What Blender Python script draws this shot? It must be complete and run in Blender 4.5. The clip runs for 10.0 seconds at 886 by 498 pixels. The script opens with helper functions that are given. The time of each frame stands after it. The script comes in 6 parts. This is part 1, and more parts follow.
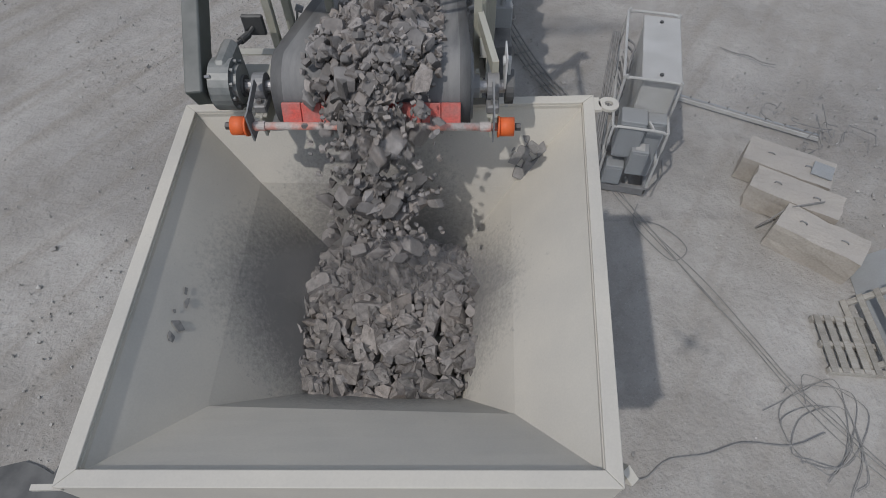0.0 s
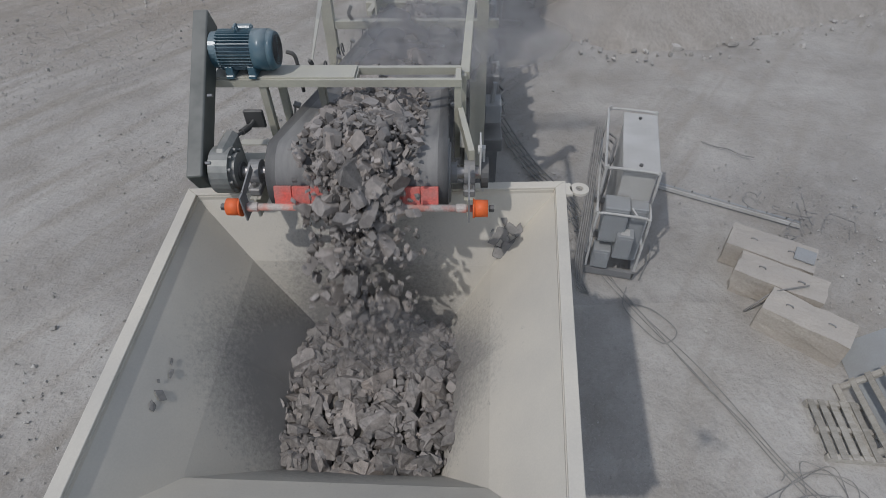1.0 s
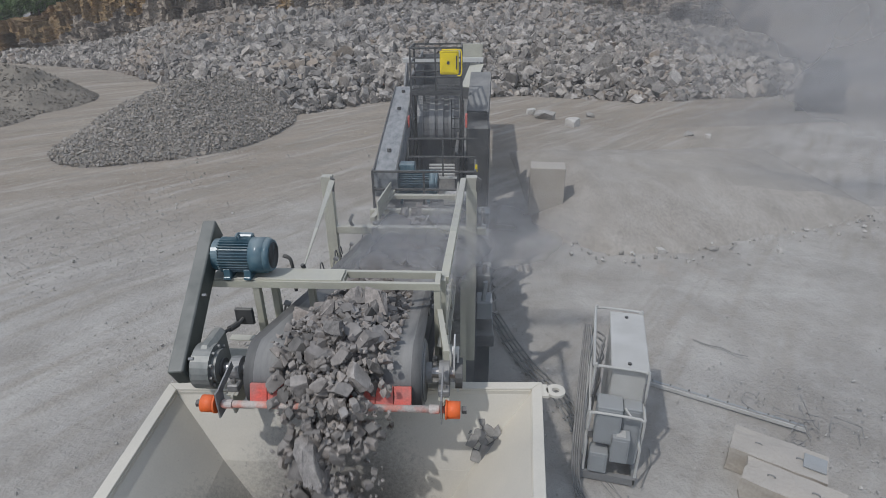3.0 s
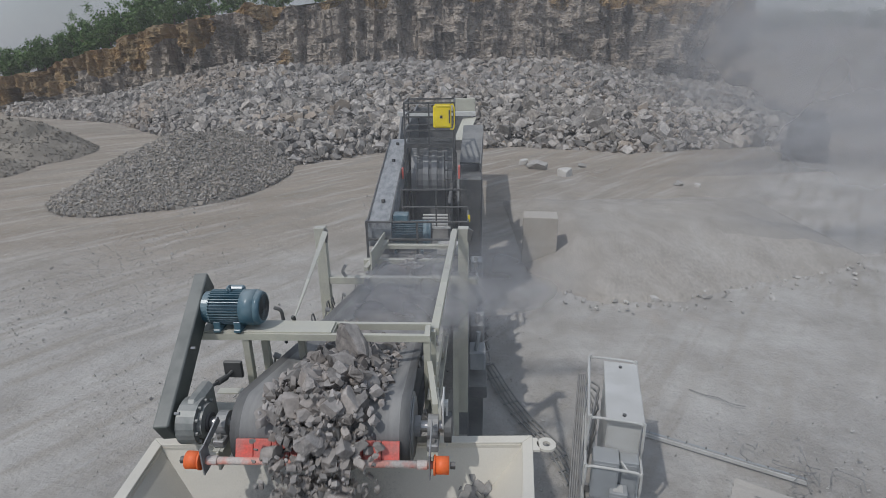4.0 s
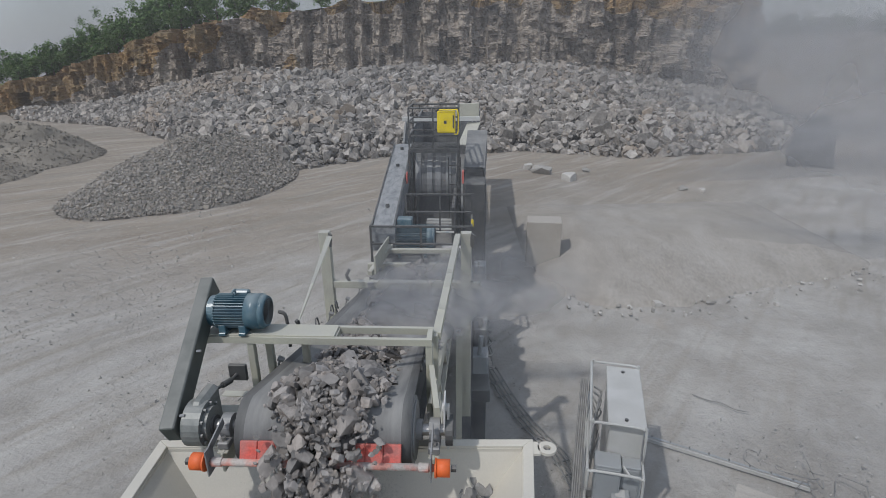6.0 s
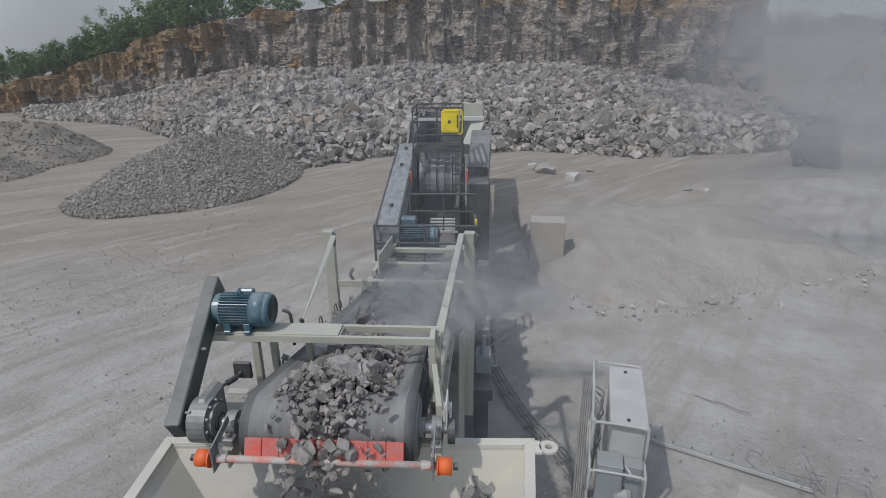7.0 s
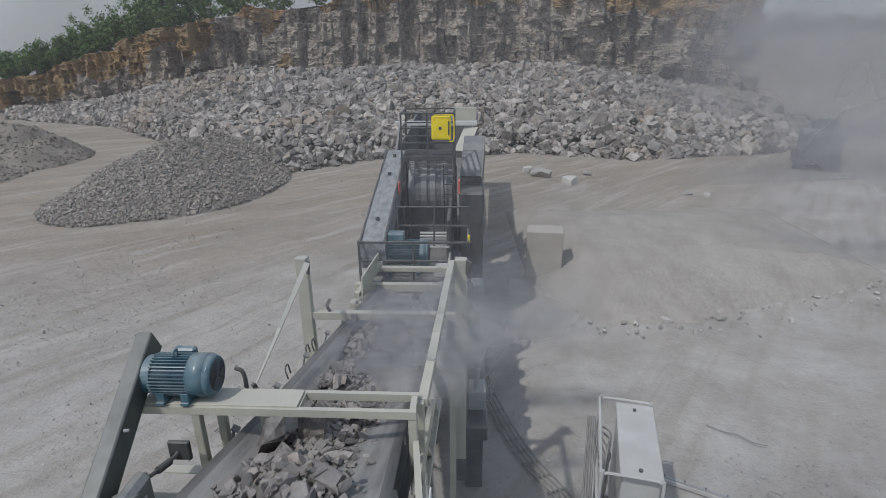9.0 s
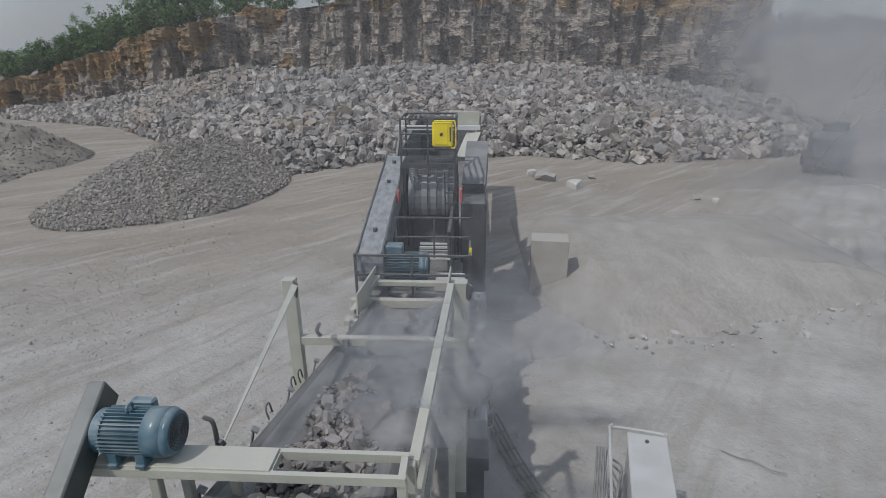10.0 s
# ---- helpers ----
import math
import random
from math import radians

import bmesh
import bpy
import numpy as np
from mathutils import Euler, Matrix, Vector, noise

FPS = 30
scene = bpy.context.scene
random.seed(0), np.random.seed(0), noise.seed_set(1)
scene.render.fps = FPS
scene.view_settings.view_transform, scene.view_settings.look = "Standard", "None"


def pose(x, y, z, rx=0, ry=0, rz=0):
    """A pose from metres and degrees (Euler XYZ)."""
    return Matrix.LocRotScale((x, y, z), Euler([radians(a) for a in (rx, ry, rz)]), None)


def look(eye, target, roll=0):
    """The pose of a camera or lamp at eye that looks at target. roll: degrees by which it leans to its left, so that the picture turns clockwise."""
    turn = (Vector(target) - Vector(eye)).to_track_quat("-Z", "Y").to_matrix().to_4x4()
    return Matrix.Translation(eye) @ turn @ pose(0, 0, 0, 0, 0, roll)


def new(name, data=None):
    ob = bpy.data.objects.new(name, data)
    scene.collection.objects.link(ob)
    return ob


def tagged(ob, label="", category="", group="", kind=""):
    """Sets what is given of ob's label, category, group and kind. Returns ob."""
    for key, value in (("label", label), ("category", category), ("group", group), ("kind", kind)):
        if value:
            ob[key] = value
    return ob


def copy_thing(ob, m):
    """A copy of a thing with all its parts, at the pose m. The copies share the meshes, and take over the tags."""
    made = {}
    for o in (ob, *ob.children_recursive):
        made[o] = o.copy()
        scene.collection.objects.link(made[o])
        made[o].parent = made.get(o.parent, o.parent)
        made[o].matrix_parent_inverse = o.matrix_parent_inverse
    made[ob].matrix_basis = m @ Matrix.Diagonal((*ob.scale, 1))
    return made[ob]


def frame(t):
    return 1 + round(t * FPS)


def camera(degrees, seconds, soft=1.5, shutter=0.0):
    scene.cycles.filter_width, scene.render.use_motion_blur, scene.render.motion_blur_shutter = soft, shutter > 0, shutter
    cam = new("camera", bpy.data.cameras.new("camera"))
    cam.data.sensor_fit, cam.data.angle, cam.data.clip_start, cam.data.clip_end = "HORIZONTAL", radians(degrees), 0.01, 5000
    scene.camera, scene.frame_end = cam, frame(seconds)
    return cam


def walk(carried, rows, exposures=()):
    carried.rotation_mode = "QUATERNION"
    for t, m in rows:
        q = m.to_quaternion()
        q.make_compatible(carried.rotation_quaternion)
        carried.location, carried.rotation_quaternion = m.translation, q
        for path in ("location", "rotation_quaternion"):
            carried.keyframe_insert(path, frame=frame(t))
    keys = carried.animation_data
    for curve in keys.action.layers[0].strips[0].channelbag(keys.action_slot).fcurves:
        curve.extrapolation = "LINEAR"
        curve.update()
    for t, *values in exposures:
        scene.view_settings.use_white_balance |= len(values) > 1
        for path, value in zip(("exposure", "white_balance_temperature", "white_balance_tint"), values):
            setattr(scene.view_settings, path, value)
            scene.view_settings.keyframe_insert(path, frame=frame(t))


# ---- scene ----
cam = camera(77.9, 10.0, soft=0.7, shutter=0.15)
PATH = [
    (0.0, -0.554, 0.333, 7.209, 35.39, 0.86, -1.04),
    (0.5, -0.456, 0.211, 7.248, 40.04, 1.09, -0.90),
    (1.0, -0.348, 0.116, 7.308, 44.60, 1.08, -0.50),
    (1.5, -0.242, 0.065, 7.359, 49.45, 0.98, 0.02),
    (2.0, -0.169, 0.070, 7.381, 54.69, 0.84, 0.35),
    (2.5, -0.109, 0.064, 7.428, 60.08, 0.71, 0.58),
    (3.0, -0.083, 0.034, 7.474, 64.23, 0.66, 0.63),
    (3.2, -0.073, 0.026, 7.486, 65.42, 0.66, 0.58),
    (4.3, -0.006, -0.021, 7.546, 69.69, 0.69, 0.11),
    (4.5, -0.005, -0.022, 7.549, 69.70, 0.69, 0.11),
    (5.0, -0.005, -0.021, 7.554, 69.67, 0.65, 0.29),
    (5.5, 0.002, -0.039, 7.560, 69.66, 0.69, 0.45),
    (7.0, 0.013, -0.102, 7.588, 69.57, 0.61, 1.12),
    (7.5, 0.024, -0.022, 7.597, 69.52, 0.61, 1.17),
    (8.0, 0.031, 0.244, 7.607, 69.50, 0.62, 0.54),
    (8.5, 0.054, 0.648, 7.611, 69.51, 0.58, 0.71),
    (9.0, 0.087, 0.986, 7.630, 69.48, 0.60, 0.51),
    (9.5, 0.113, 1.268, 7.665, 69.48, 0.53, 0.69),
    (10.0, 0.140, 1.637, 7.693, 69.45, 0.49, 0.91),
]
walk(cam, [(t, pose(x, y, z, rx, ry, rz)) for t, x, y, z, rx, ry, rz in PATH],
     [(0.0, -0.38, 6380, 12), (1.5, -0.36, 6360, 12), (2.6, -0.33, 6330, 11), (3.0, -0.16, 6280, 10.5), (4.3, -0.18, 6280, 10.2), (10.0, -0.17, 6280, 10.2)])

# ---- light ----
SUN = Vector((-0.394, -0.400, 0.827))
sun = new("sun", bpy.data.lights.new("sun", "SUN"))
sun.data.energy, sun.data.angle, sun.data.color = 2.3, radians(1.0), (1.0, 0.965, 0.915)
sun.matrix_world = look(SUN * 50, (0, 0, 0))
world = bpy.data.worlds.new("sky")
scene.world = world
world.use_nodes = True
wn, wl = world.node_tree.nodes, world.node_tree.links
sky = wn.new("ShaderNodeTexSky")
sky.sky_type, sky.sun_disc = "NISHITA", False
sky.sun_elevation, sky.sun_rotation = math.asin(SUN.z), math.atan2(SUN.x, SUN.y)
sky.dust_density, sky.air_density = 1.3, 1.0
haze = wn.new("ShaderNodeMix")
haze.data_type = "RGBA"
haze.inputs[0].default_value = 0.78
haze.inputs[7].default_value = (1.56, 1.70, 1.87, 1)
wl.new(sky.outputs[0], haze.inputs[6])
wl.new(haze.outputs[2], wn["Background"].inputs[0])
wn["Background"].inputs[1].default_value = 0.31


# ---- materials ----
def mat(name, c1, c2, scale=3.0, rough=0.8, metal=0.0, fine=40.0, bump=0.3, vary=0.0, dust=0.0,
        dust_color=(0.36, 0.35, 0.325), space="Object", stretch=(1, 1, 1), contrast=0.35, specular=0.3, speck=0.16, warm=None):
    """Two colours mixed in patches, finer grain over them, relief, a difference from piece to piece and settled dust."""
    m = bpy.data.materials.new(name)
    m.use_nodes = True
    n, l = m.node_tree.nodes, m.node_tree.links
    b = n["Principled BSDF"]
    co = n.new("ShaderNodeTexCoord")
    mp = n.new("ShaderNodeMapping")
    mp.inputs["Scale"].default_value = stretch
    l.new(co.outputs[space], mp.inputs[0])
    big, small = n.new("ShaderNodeTexNoise"), n.new("ShaderNodeTexNoise")
    for t, s, d in ((big, scale, 5), (small, fine, 3)):
        t.inputs["Scale"].default_value, t.inputs["Detail"].default_value = s, d
        l.new(mp.outputs[0], t.inputs["Vector"])
    ramp = n.new("ShaderNodeMapRange")
    ramp.inputs[1].default_value, ramp.inputs[2].default_value = 0.5 - contrast / 2, 0.5 + contrast / 2
    l.new(big.outputs[0], ramp.inputs[0])
    mix = n.new("ShaderNodeMix")
    mix.data_type = "RGBA"
    mix.inputs[6].default_value, mix.inputs[7].default_value = (*c1, 1), (*c2, 1)
    l.new(ramp.outputs[0], mix.inputs[0])
    out = mix.outputs[2]
    grain = n.new("ShaderNodeMapRange")
    grain.inputs[1].default_value, grain.inputs[2].default_value = 0.3, 0.7
    grain.inputs[3].default_value, grain.inputs[4].default_value = 1 - speck, 1 + speck * 0.85
    l.new(small.outputs[0], grain.inputs[0])
    mul = n.new("ShaderNodeVectorMath")
    mul.operation = "SCALE"
    l.new(out, mul.inputs[0])
    l.new(grain.outputs[0], mul.inputs["Scale"])
    out = mul.outputs[0]
    if vary:
        geo, info = n.new("ShaderNodeNewGeometry"), n.new("ShaderNodeObjectInfo")
        add = n.new("ShaderNodeMath")
        l.new(geo.outputs["Random Per Island"], add.inputs[0])
        l.new(info.outputs["Random"], add.inputs[1])
        fr = n.new("ShaderNodeMath")
        fr.operation = "FRACT"
        l.new(add.outputs[0], fr.inputs[0])
        vr = n.new("ShaderNodeMapRange")
        vr.inputs[3].default_value, vr.inputs[4].default_value = 1 - vary, 1 + vary
        l.new(fr.outputs[0], vr.inputs[0])
        if warm:
            wf = n.new("ShaderNodeMath")
            wf.operation = "FRACT"
            wm = n.new("ShaderNodeMath")
            wm.operation = "MULTIPLY"
            wm.inputs[1].default_value = 7.3
            l.new(fr.outputs[0], wm.inputs[0])
            l.new(wm.outputs[0], wf.inputs[0])
            tint = n.new("ShaderNodeMix")
            tint.data_type, tint.blend_type = "RGBA", "MULTIPLY"
            tint.inputs[7].default_value = (*warm, 1)
            l.new(wf.outputs[0], tint.inputs[0])
            l.new(out, tint.inputs[6])
            out = tint.outputs[2]
        mv = n.new("ShaderNodeVectorMath")
        mv.operation = "SCALE"
        l.new(out, mv.inputs[0])
        l.new(vr.outputs[0], mv.inputs["Scale"])
        out = mv.outputs[0]
    if dust:
        geo = n.new("ShaderNodeNewGeometry")
        sep = n.new("ShaderNodeSeparateXYZ")
        l.new(geo.outputs["Normal"], sep.inputs[0])
        up = n.new("ShaderNodeMapRange")
        up.inputs[1].default_value, up.inputs[2].default_value = -0.3, 0.95
        up.inputs[3].default_value, up.inputs[4].default_value = 0.15 * dust, dust
        l.new(sep.outputs[2], up.inputs[0])
        patch = n.new("ShaderNodeMapRange")
        patch.inputs[1].default_value, patch.inputs[2].default_value = 0.3, 0.6
        patch.inputs[3].default_value = 0.45
        l.new(big.outputs[0], patch.inputs[0])
        dm = n.new("ShaderNodeMath")
        dm.operation = "MULTIPLY"
        l.new(up.outputs[0], dm.inputs[0])
        l.new(patch.outputs[0], dm.inputs[1])
        md = n.new("ShaderNodeMix")
        md.data_type = "RGBA"
        md.inputs[7].default_value = (*dust_color, 1)
        l.new(dm.outputs[0], md.inputs[0])
        l.new(out, md.inputs[6])
        out = md.outputs[2]
    l.new(out, b.inputs["Base Color"])
    b.inputs["Roughness"].default_value, b.inputs["Metallic"].default_value = rough, metal
    b.inputs["Specular IOR Level"].default_value = specular
    if bump:
        bp = n.new("ShaderNodeBump")
        bp.inputs["Strength"].default_value, bp.inputs["Distance"].default_value = bump, 0.4 / fine
        l.new(small.outputs[0], bp.inputs["Height"])
        l.new(bp.outputs[0], b.inputs["Normal"])
    return m


def ground_material():
    """Trodden pale stone dust, browner on the haul road, with gravelly patches and wheel tracks."""
    m = bpy.data.materials.new("quarry_floor")
    m.use_nodes = True
    n, l = m.node_tree.nodes, m.node_tree.links
    b = n["Principled BSDF"]
    co = n.new("ShaderNodeTexCoord")

    def noise_at(scale, detail=5, stretch=(1, 1, 1), turn=0.0, rough=0.55):
        mp = n.new("ShaderNodeMapping")
        mp.vector_type = "TEXTURE"
        mp.inputs["Scale"].default_value = [1 / v for v in stretch]
        mp.inputs["Rotation"].default_value = (0, 0, -turn)
        t = n.new("ShaderNodeTexNoise")
        t.inputs["Scale"].default_value, t.inputs["Detail"].default_value, t.inputs["Roughness"].default_value = scale, detail, rough
        l.new(co.outputs["Object"], mp.inputs[0])
        l.new(mp.outputs[0], t.inputs["Vector"])
        return t.outputs[0]

    def ranged(v, a, z, lo=0.0, hi=1.0):
        r = n.new("ShaderNodeMapRange")
        for i, x in enumerate((a, z, lo, hi)):
            r.inputs[i + 1].default_value = x
        l.new(v, r.inputs[0])
        return r.outputs[0]

    def mixed(f, a, c):
        x = n.new("ShaderNodeMix")
        x.data_type = "RGBA"
        l.new(f, x.inputs[0])
        for i, v in ((6, a), (7, c)):
            if isinstance(v, tuple):
                x.inputs[i].default_value = (*v, 1)
            else:
                l.new(v, x.inputs[i])
        return x.outputs[2]

    def math_node(op, a, c):
        x = n.new("ShaderNodeMath")
        x.operation = op
        for i, v in ((0, a), (1, c)):
            if isinstance(v, (int, float)):
                x.inputs[i].default_value = v
            else:
                l.new(v, x.inputs[i])
        return x.outputs[0]

    sep = n.new("ShaderNodeSeparateXYZ")
    l.new(co.outputs["Object"], sep.inputs[0])
    wander = ranged(noise_at(0.12, 4), 0.3, 0.7, -5.0, 5.0)
    away = math_node("ADD", math_node("ADD", sep.outputs[1], wander), math_node("MULTIPLY", sep.outputs[0], -0.42))
    road = ranged(away, 17.0, 29.0)
    pale = mixed(ranged(noise_at(0.33, 8, (1, 1, 1), 0.3, 0.62), 0.36, 0.64), (0.41, 0.394, 0.366), (0.27, 0.252, 0.227))
    road_c = mixed(ranged(noise_at(0.35, 6, (0.25, 1.6, 1), -0.35), 0.35, 0.65), (0.222, 0.185, 0.145), (0.30, 0.259, 0.209))
    c = mixed(road, pale, road_c)
    streak = math_node("MULTIPLY", ranged(noise_at(0.9, 6, (0.14, 1.5, 1), -0.95, 0.66), 0.5, 0.62), ranged(away, 6.0, 15.0, 0.3, 0.8))
    c = mixed(streak, c, (0.25, 0.225, 0.19))
    streak = math_node("MULTIPLY", ranged(noise_at(0.8, 6, (0.16, 1.7, 1), -0.75, 0.68), 0.52, 0.66), ranged(away, 6.0, 15.0, 0.2, 0.7))
    c = mixed(streak, c, (0.40, 0.377, 0.342))
    c = mixed(ranged(noise_at(1.6, 8, (1, 1, 1), 0, 0.7), 0.55, 0.72, 0, 0.55), c, (0.235, 0.22, 0.20))
    c = mixed(ranged(noise_at(0.6, 7, (0.7, 1.2, 1), -0.5, 0.65), 0.56, 0.68, 0, 0.3), c, (0.27, 0.25, 0.22))
    c = mixed(ranged(noise_at(0.22, 5), 0.62, 0.72, 0, 0.35), c, (0.31, 0.25, 0.20))
    c = mixed(ranged(noise_at(5.5, 7, (1, 1, 1), 0, 0.7), 0.54, 0.72, 0, 0.42), c, (0.25, 0.235, 0.215))
    c = mixed(ranged(noise_at(3.1, 7, (1, 1, 1), 0.4, 0.7), 0.54, 0.72, 0, 0.4), c, (0.42, 0.408, 0.383))
    c = mixed(ranged(noise_at(24, 5, (1, 1, 1), 0, 0.7), 0.55, 0.74, 0, 0.5), c, (0.19, 0.18, 0.168))
    c = mixed(ranged(noise_at(31, 5, (1, 1, 1), 0.7, 0.7), 0.56, 0.74, 0, 0.5), c, (0.50, 0.487, 0.46))
    l.new(c, b.inputs["Base Color"])
    b.inputs["Roughness"].default_value, b.inputs["Specular IOR Level"].default_value = 0.95, 0.15
    hgt = math_node("ADD", noise_at(12, 5, (1, 1, 1), 0, 0.6), math_node("MULTIPLY", noise_at(1.9, 5, (1, 1, 1), 0, 0.55), 2.5))
    bp = n.new("ShaderNodeBump")
    bp.inputs["Strength"].default_value, bp.inputs["Distance"].default_value = 0.6, 0.06
    l.new(hgt, bp.inputs["Height"])
    l.new(bp.outputs[0], b.inputs["Normal"])
    return m


def hopper_paint():
    """Cream paint, dusty, blasted to bare dark steel in an uneven ring where the stone strikes."""
    m = mat("hopper_paint", (0.57, 0.535, 0.46), (0.455, 0.435, 0.39), 1.3, 0.62, 0, 70, 0.03, contrast=0.5, speck=0.03)
    n, l = m.node_tree.nodes, m.node_tree.links
    b = n["Principled BSDF"]
    co = n.new("ShaderNodeTexCoord")
    mp = n.new("ShaderNodeMapping")
    mp.inputs["Location"].default_value = (0.14, -0.30, 0)
    mp.inputs["Scale"].default_value = (1.0, 1.05, 0)
    l.new(co.outputs["Object"], mp.inputs[0])
    ln = n.new("ShaderNodeVectorMath")
    ln.operation = "LENGTH"
    l.new(mp.outputs[0], ln.inputs[0])
    nz = n.new("ShaderNodeTexNoise")
    nz.inputs["Scale"].default_value, nz.inputs["Detail"].default_value, nz.inputs["Roughness"].default_value = 26, 8, 0.8
    l.new(co.outputs["Object"], nz.inputs["Vector"])
    ad = n.new("ShaderNodeMath")
    ad.operation = "MULTIPLY_ADD"
    ad.inputs[1].default_value = 0.8
    l.new(nz.outputs[0], ad.inputs[0])
    l.new(ln.outputs["Value"], ad.inputs[2])
    rg = n.new("ShaderNodeMapRange")
    rg.inputs[1].default_value, rg.inputs[2].default_value = 1.30, 1.66
    rg.inputs[3].default_value, rg.inputs[4].default_value = 0.72, 0.0
    l.new(ad.outputs[0], rg.inputs[0])
    mx = n.new("ShaderNodeMix")
    mx.data_type = "RGBA"
    old = b.inputs["Base Color"].links[0].from_socket
    mx.inputs[7].default_value = (0.11, 0.11, 0.115, 1)
    l.new(rg.outputs[0], mx.inputs[0])
    l.new(old, mx.inputs[6])
    # spatter thrown up round the worn patch
    sp = n.new("ShaderNodeTexNoise")
    sp.inputs["Scale"].default_value, sp.inputs["Detail"].default_value, sp.inputs["Roughness"].default_value = 11, 7, 0.72
    l.new(co.outputs["Object"], sp.inputs["Vector"])
    far = n.new("ShaderNodeMath")
    far.operation = "MULTIPLY_ADD"
    far.inputs[1].default_value = -0.19
    l.new(ln.outputs["Value"], far.inputs[0])
    l.new(sp.outputs[0], far.inputs[2])
    spots = n.new("ShaderNodeMapRange")
    spots.inputs[1].default_value, spots.inputs[2].default_value, spots.inputs[4].default_value = 0.37, 0.45, 0.6
    l.new(far.outputs[0], spots.inputs[0])
    m2 = n.new("ShaderNodeMix")
    m2.data_type = "RGBA"
    m2.inputs[7].default_value = (0.24, 0.23, 0.215, 1)
    l.new(spots.outputs[0], m2.inputs[0])
    l.new(mx.outputs[2], m2.inputs[6])
    l.new(m2.outputs[2], b.inputs["Base Color"])
    return m


M_GROUND = ground_material()
M_HOPPER = hopper_paint()
M_ROCK = mat("crushed_rock", (0.17, 0.158, 0.143), (0.275, 0.255, 0.228), 5, 0.85, 0, 30, 0.25, vary=0.5, dust=0.25, warm=(0.97, 0.88, 0.76))
M_PEBBLE = mat("dusty_pebble", (0.31, 0.295, 0.272), (0.43, 0.41, 0.38), 5, 0.9, 0, 30, 0.2, vary=0.4, dust=0.4)
M_STREAM = mat("fresh_rock", (0.125, 0.117, 0.113), (0.225, 0.208, 0.197), 4, 0.8, 0, 24, 0.5, vary=0.68, dust=0.42, dust_color=(0.38, 0.365, 0.345), warm=(0.98, 0.90, 0.82), speck=0.25)
M_BOULDER = mat("blasted_rock", (0.185, 0.173, 0.16), (0.325, 0.303, 0.275), 1.3, 0.9, 0, 6, 0.9, vary=0.55, dust=0.18, warm=(0.99, 0.95, 0.90), dust_color=(0.42, 0.40, 0.38), speck=0.3)
M_BOULDER_WARM = mat("weathered_rock", (0.30, 0.24, 0.18), (0.25, 0.215, 0.185), 0.7, 0.9, 0, 7, 0.6, vary=0.35, dust=0.3)
# Fines coloured darker to paint in the shade of gaps between stones.
M_HEAP = mat("fines_with_gap_shade", (0.155, 0.143, 0.125), (0.215, 0.198, 0.172), 0.9, 0.95, 0, 12, 1.0)
M_DARKHEAP = mat("dark_fines", (0.175, 0.155, 0.128), (0.245, 0.22, 0.183), 0.7, 0.95, 0, 9, 1.0)
M_MOUND = mat("dusty_soil", (0.335, 0.312, 0.28), (0.275, 0.251, 0.22), 1.0, 0.95, 0, 10, 0.5, stretch=(1.3, 0.7, 0.7), speck=0.13)
M_BELT = mat("belt_rubber", (0.052, 0.055, 0.062), (0.095, 0.098, 0.105), 2.5, 0.7, 0, 60, 0.15, dust=0.6, stretch=(3, 0.4, 1))
M_BELT_EDGE = mat("belt_edge_rubber", (0.03, 0.031, 0.034), (0.055, 0.056, 0.06), 2.5, 0.6, 0, 60, 0.15, dust=0.35, stretch=(3, 0.4, 1))
M_CREAM = mat("cream_steel", (0.44, 0.43, 0.345), (0.36, 0.35, 0.285), 3, 0.55, 0, 50, 0.1, dust=0.55, dust_color=(0.42, 0.41, 0.385), speck=0.05)
# Heavy top dust over a dark base also paints the upper faces' light.
M_GREEN = mat("dark_green_guard", (0.022, 0.034, 0.03), (0.038, 0.052, 0.047), 3, 0.38, 0, 60, 0.08, dust=0.5, speck=0.05)
M_BLUE = mat("blue_motor_paint", (0.03, 0.095, 0.135), (0.065, 0.145, 0.185), 7, 0.28, 0, 80, 0.08, dust=0.40, speck=0.05)
M_STEEL = mat("bare_steel", (0.42, 0.41, 0.40), (0.30, 0.29, 0.28), 6, 0.35, 0.9, 90, 0.1)
M_GREYSTEEL = mat("grey_steel", (0.24, 0.245, 0.25), (0.17, 0.172, 0.178), 3, 0.55, 0.3, 60, 0.12, dust=0.5, speck=0.05)
M_GEAR = mat("gearbox_paint", (0.13, 0.145, 0.14), (0.20, 0.21, 0.20), 6, 0.5, 0.2, 50, 0.15, dust=0.55, speck=0.08)
M_SCUFFED = mat("scuffed_guard_paint", (0.15, 0.162, 0.178), (0.26, 0.275, 0.29), 6, 0.5, 0.1, 45, 0.1, dust=0.4, contrast=0.25, stretch=(1.5, 0.7, 1), speck=0.08)
M_DARK = mat("black_steel", (0.028, 0.03, 0.032), (0.05, 0.052, 0.054), 3, 0.55, 0.1, 60, 0.12, dust=0.3, speck=0.05)
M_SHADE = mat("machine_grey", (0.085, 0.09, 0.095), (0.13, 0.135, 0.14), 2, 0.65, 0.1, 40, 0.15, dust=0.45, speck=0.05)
M_ORANGE = mat("orange_plastic", (0.75, 0.13, 0.02), (0.62, 0.11, 0.02), 6, 0.5, 0, 60, 0.08, dust=0.12, speck=0.05)
M_RED = mat("red_blade", (0.62, 0.085, 0.06), (0.46, 0.12, 0.10), 9, 0.6, 0, 60, 0.1, dust=0.3)
M_FADED = mat("faded_red_paint", (0.55, 0.24, 0.19), (0.45, 0.40, 0.37), 7, 0.6, 0, 60, 0.1, dust=0.3, contrast=0.15)
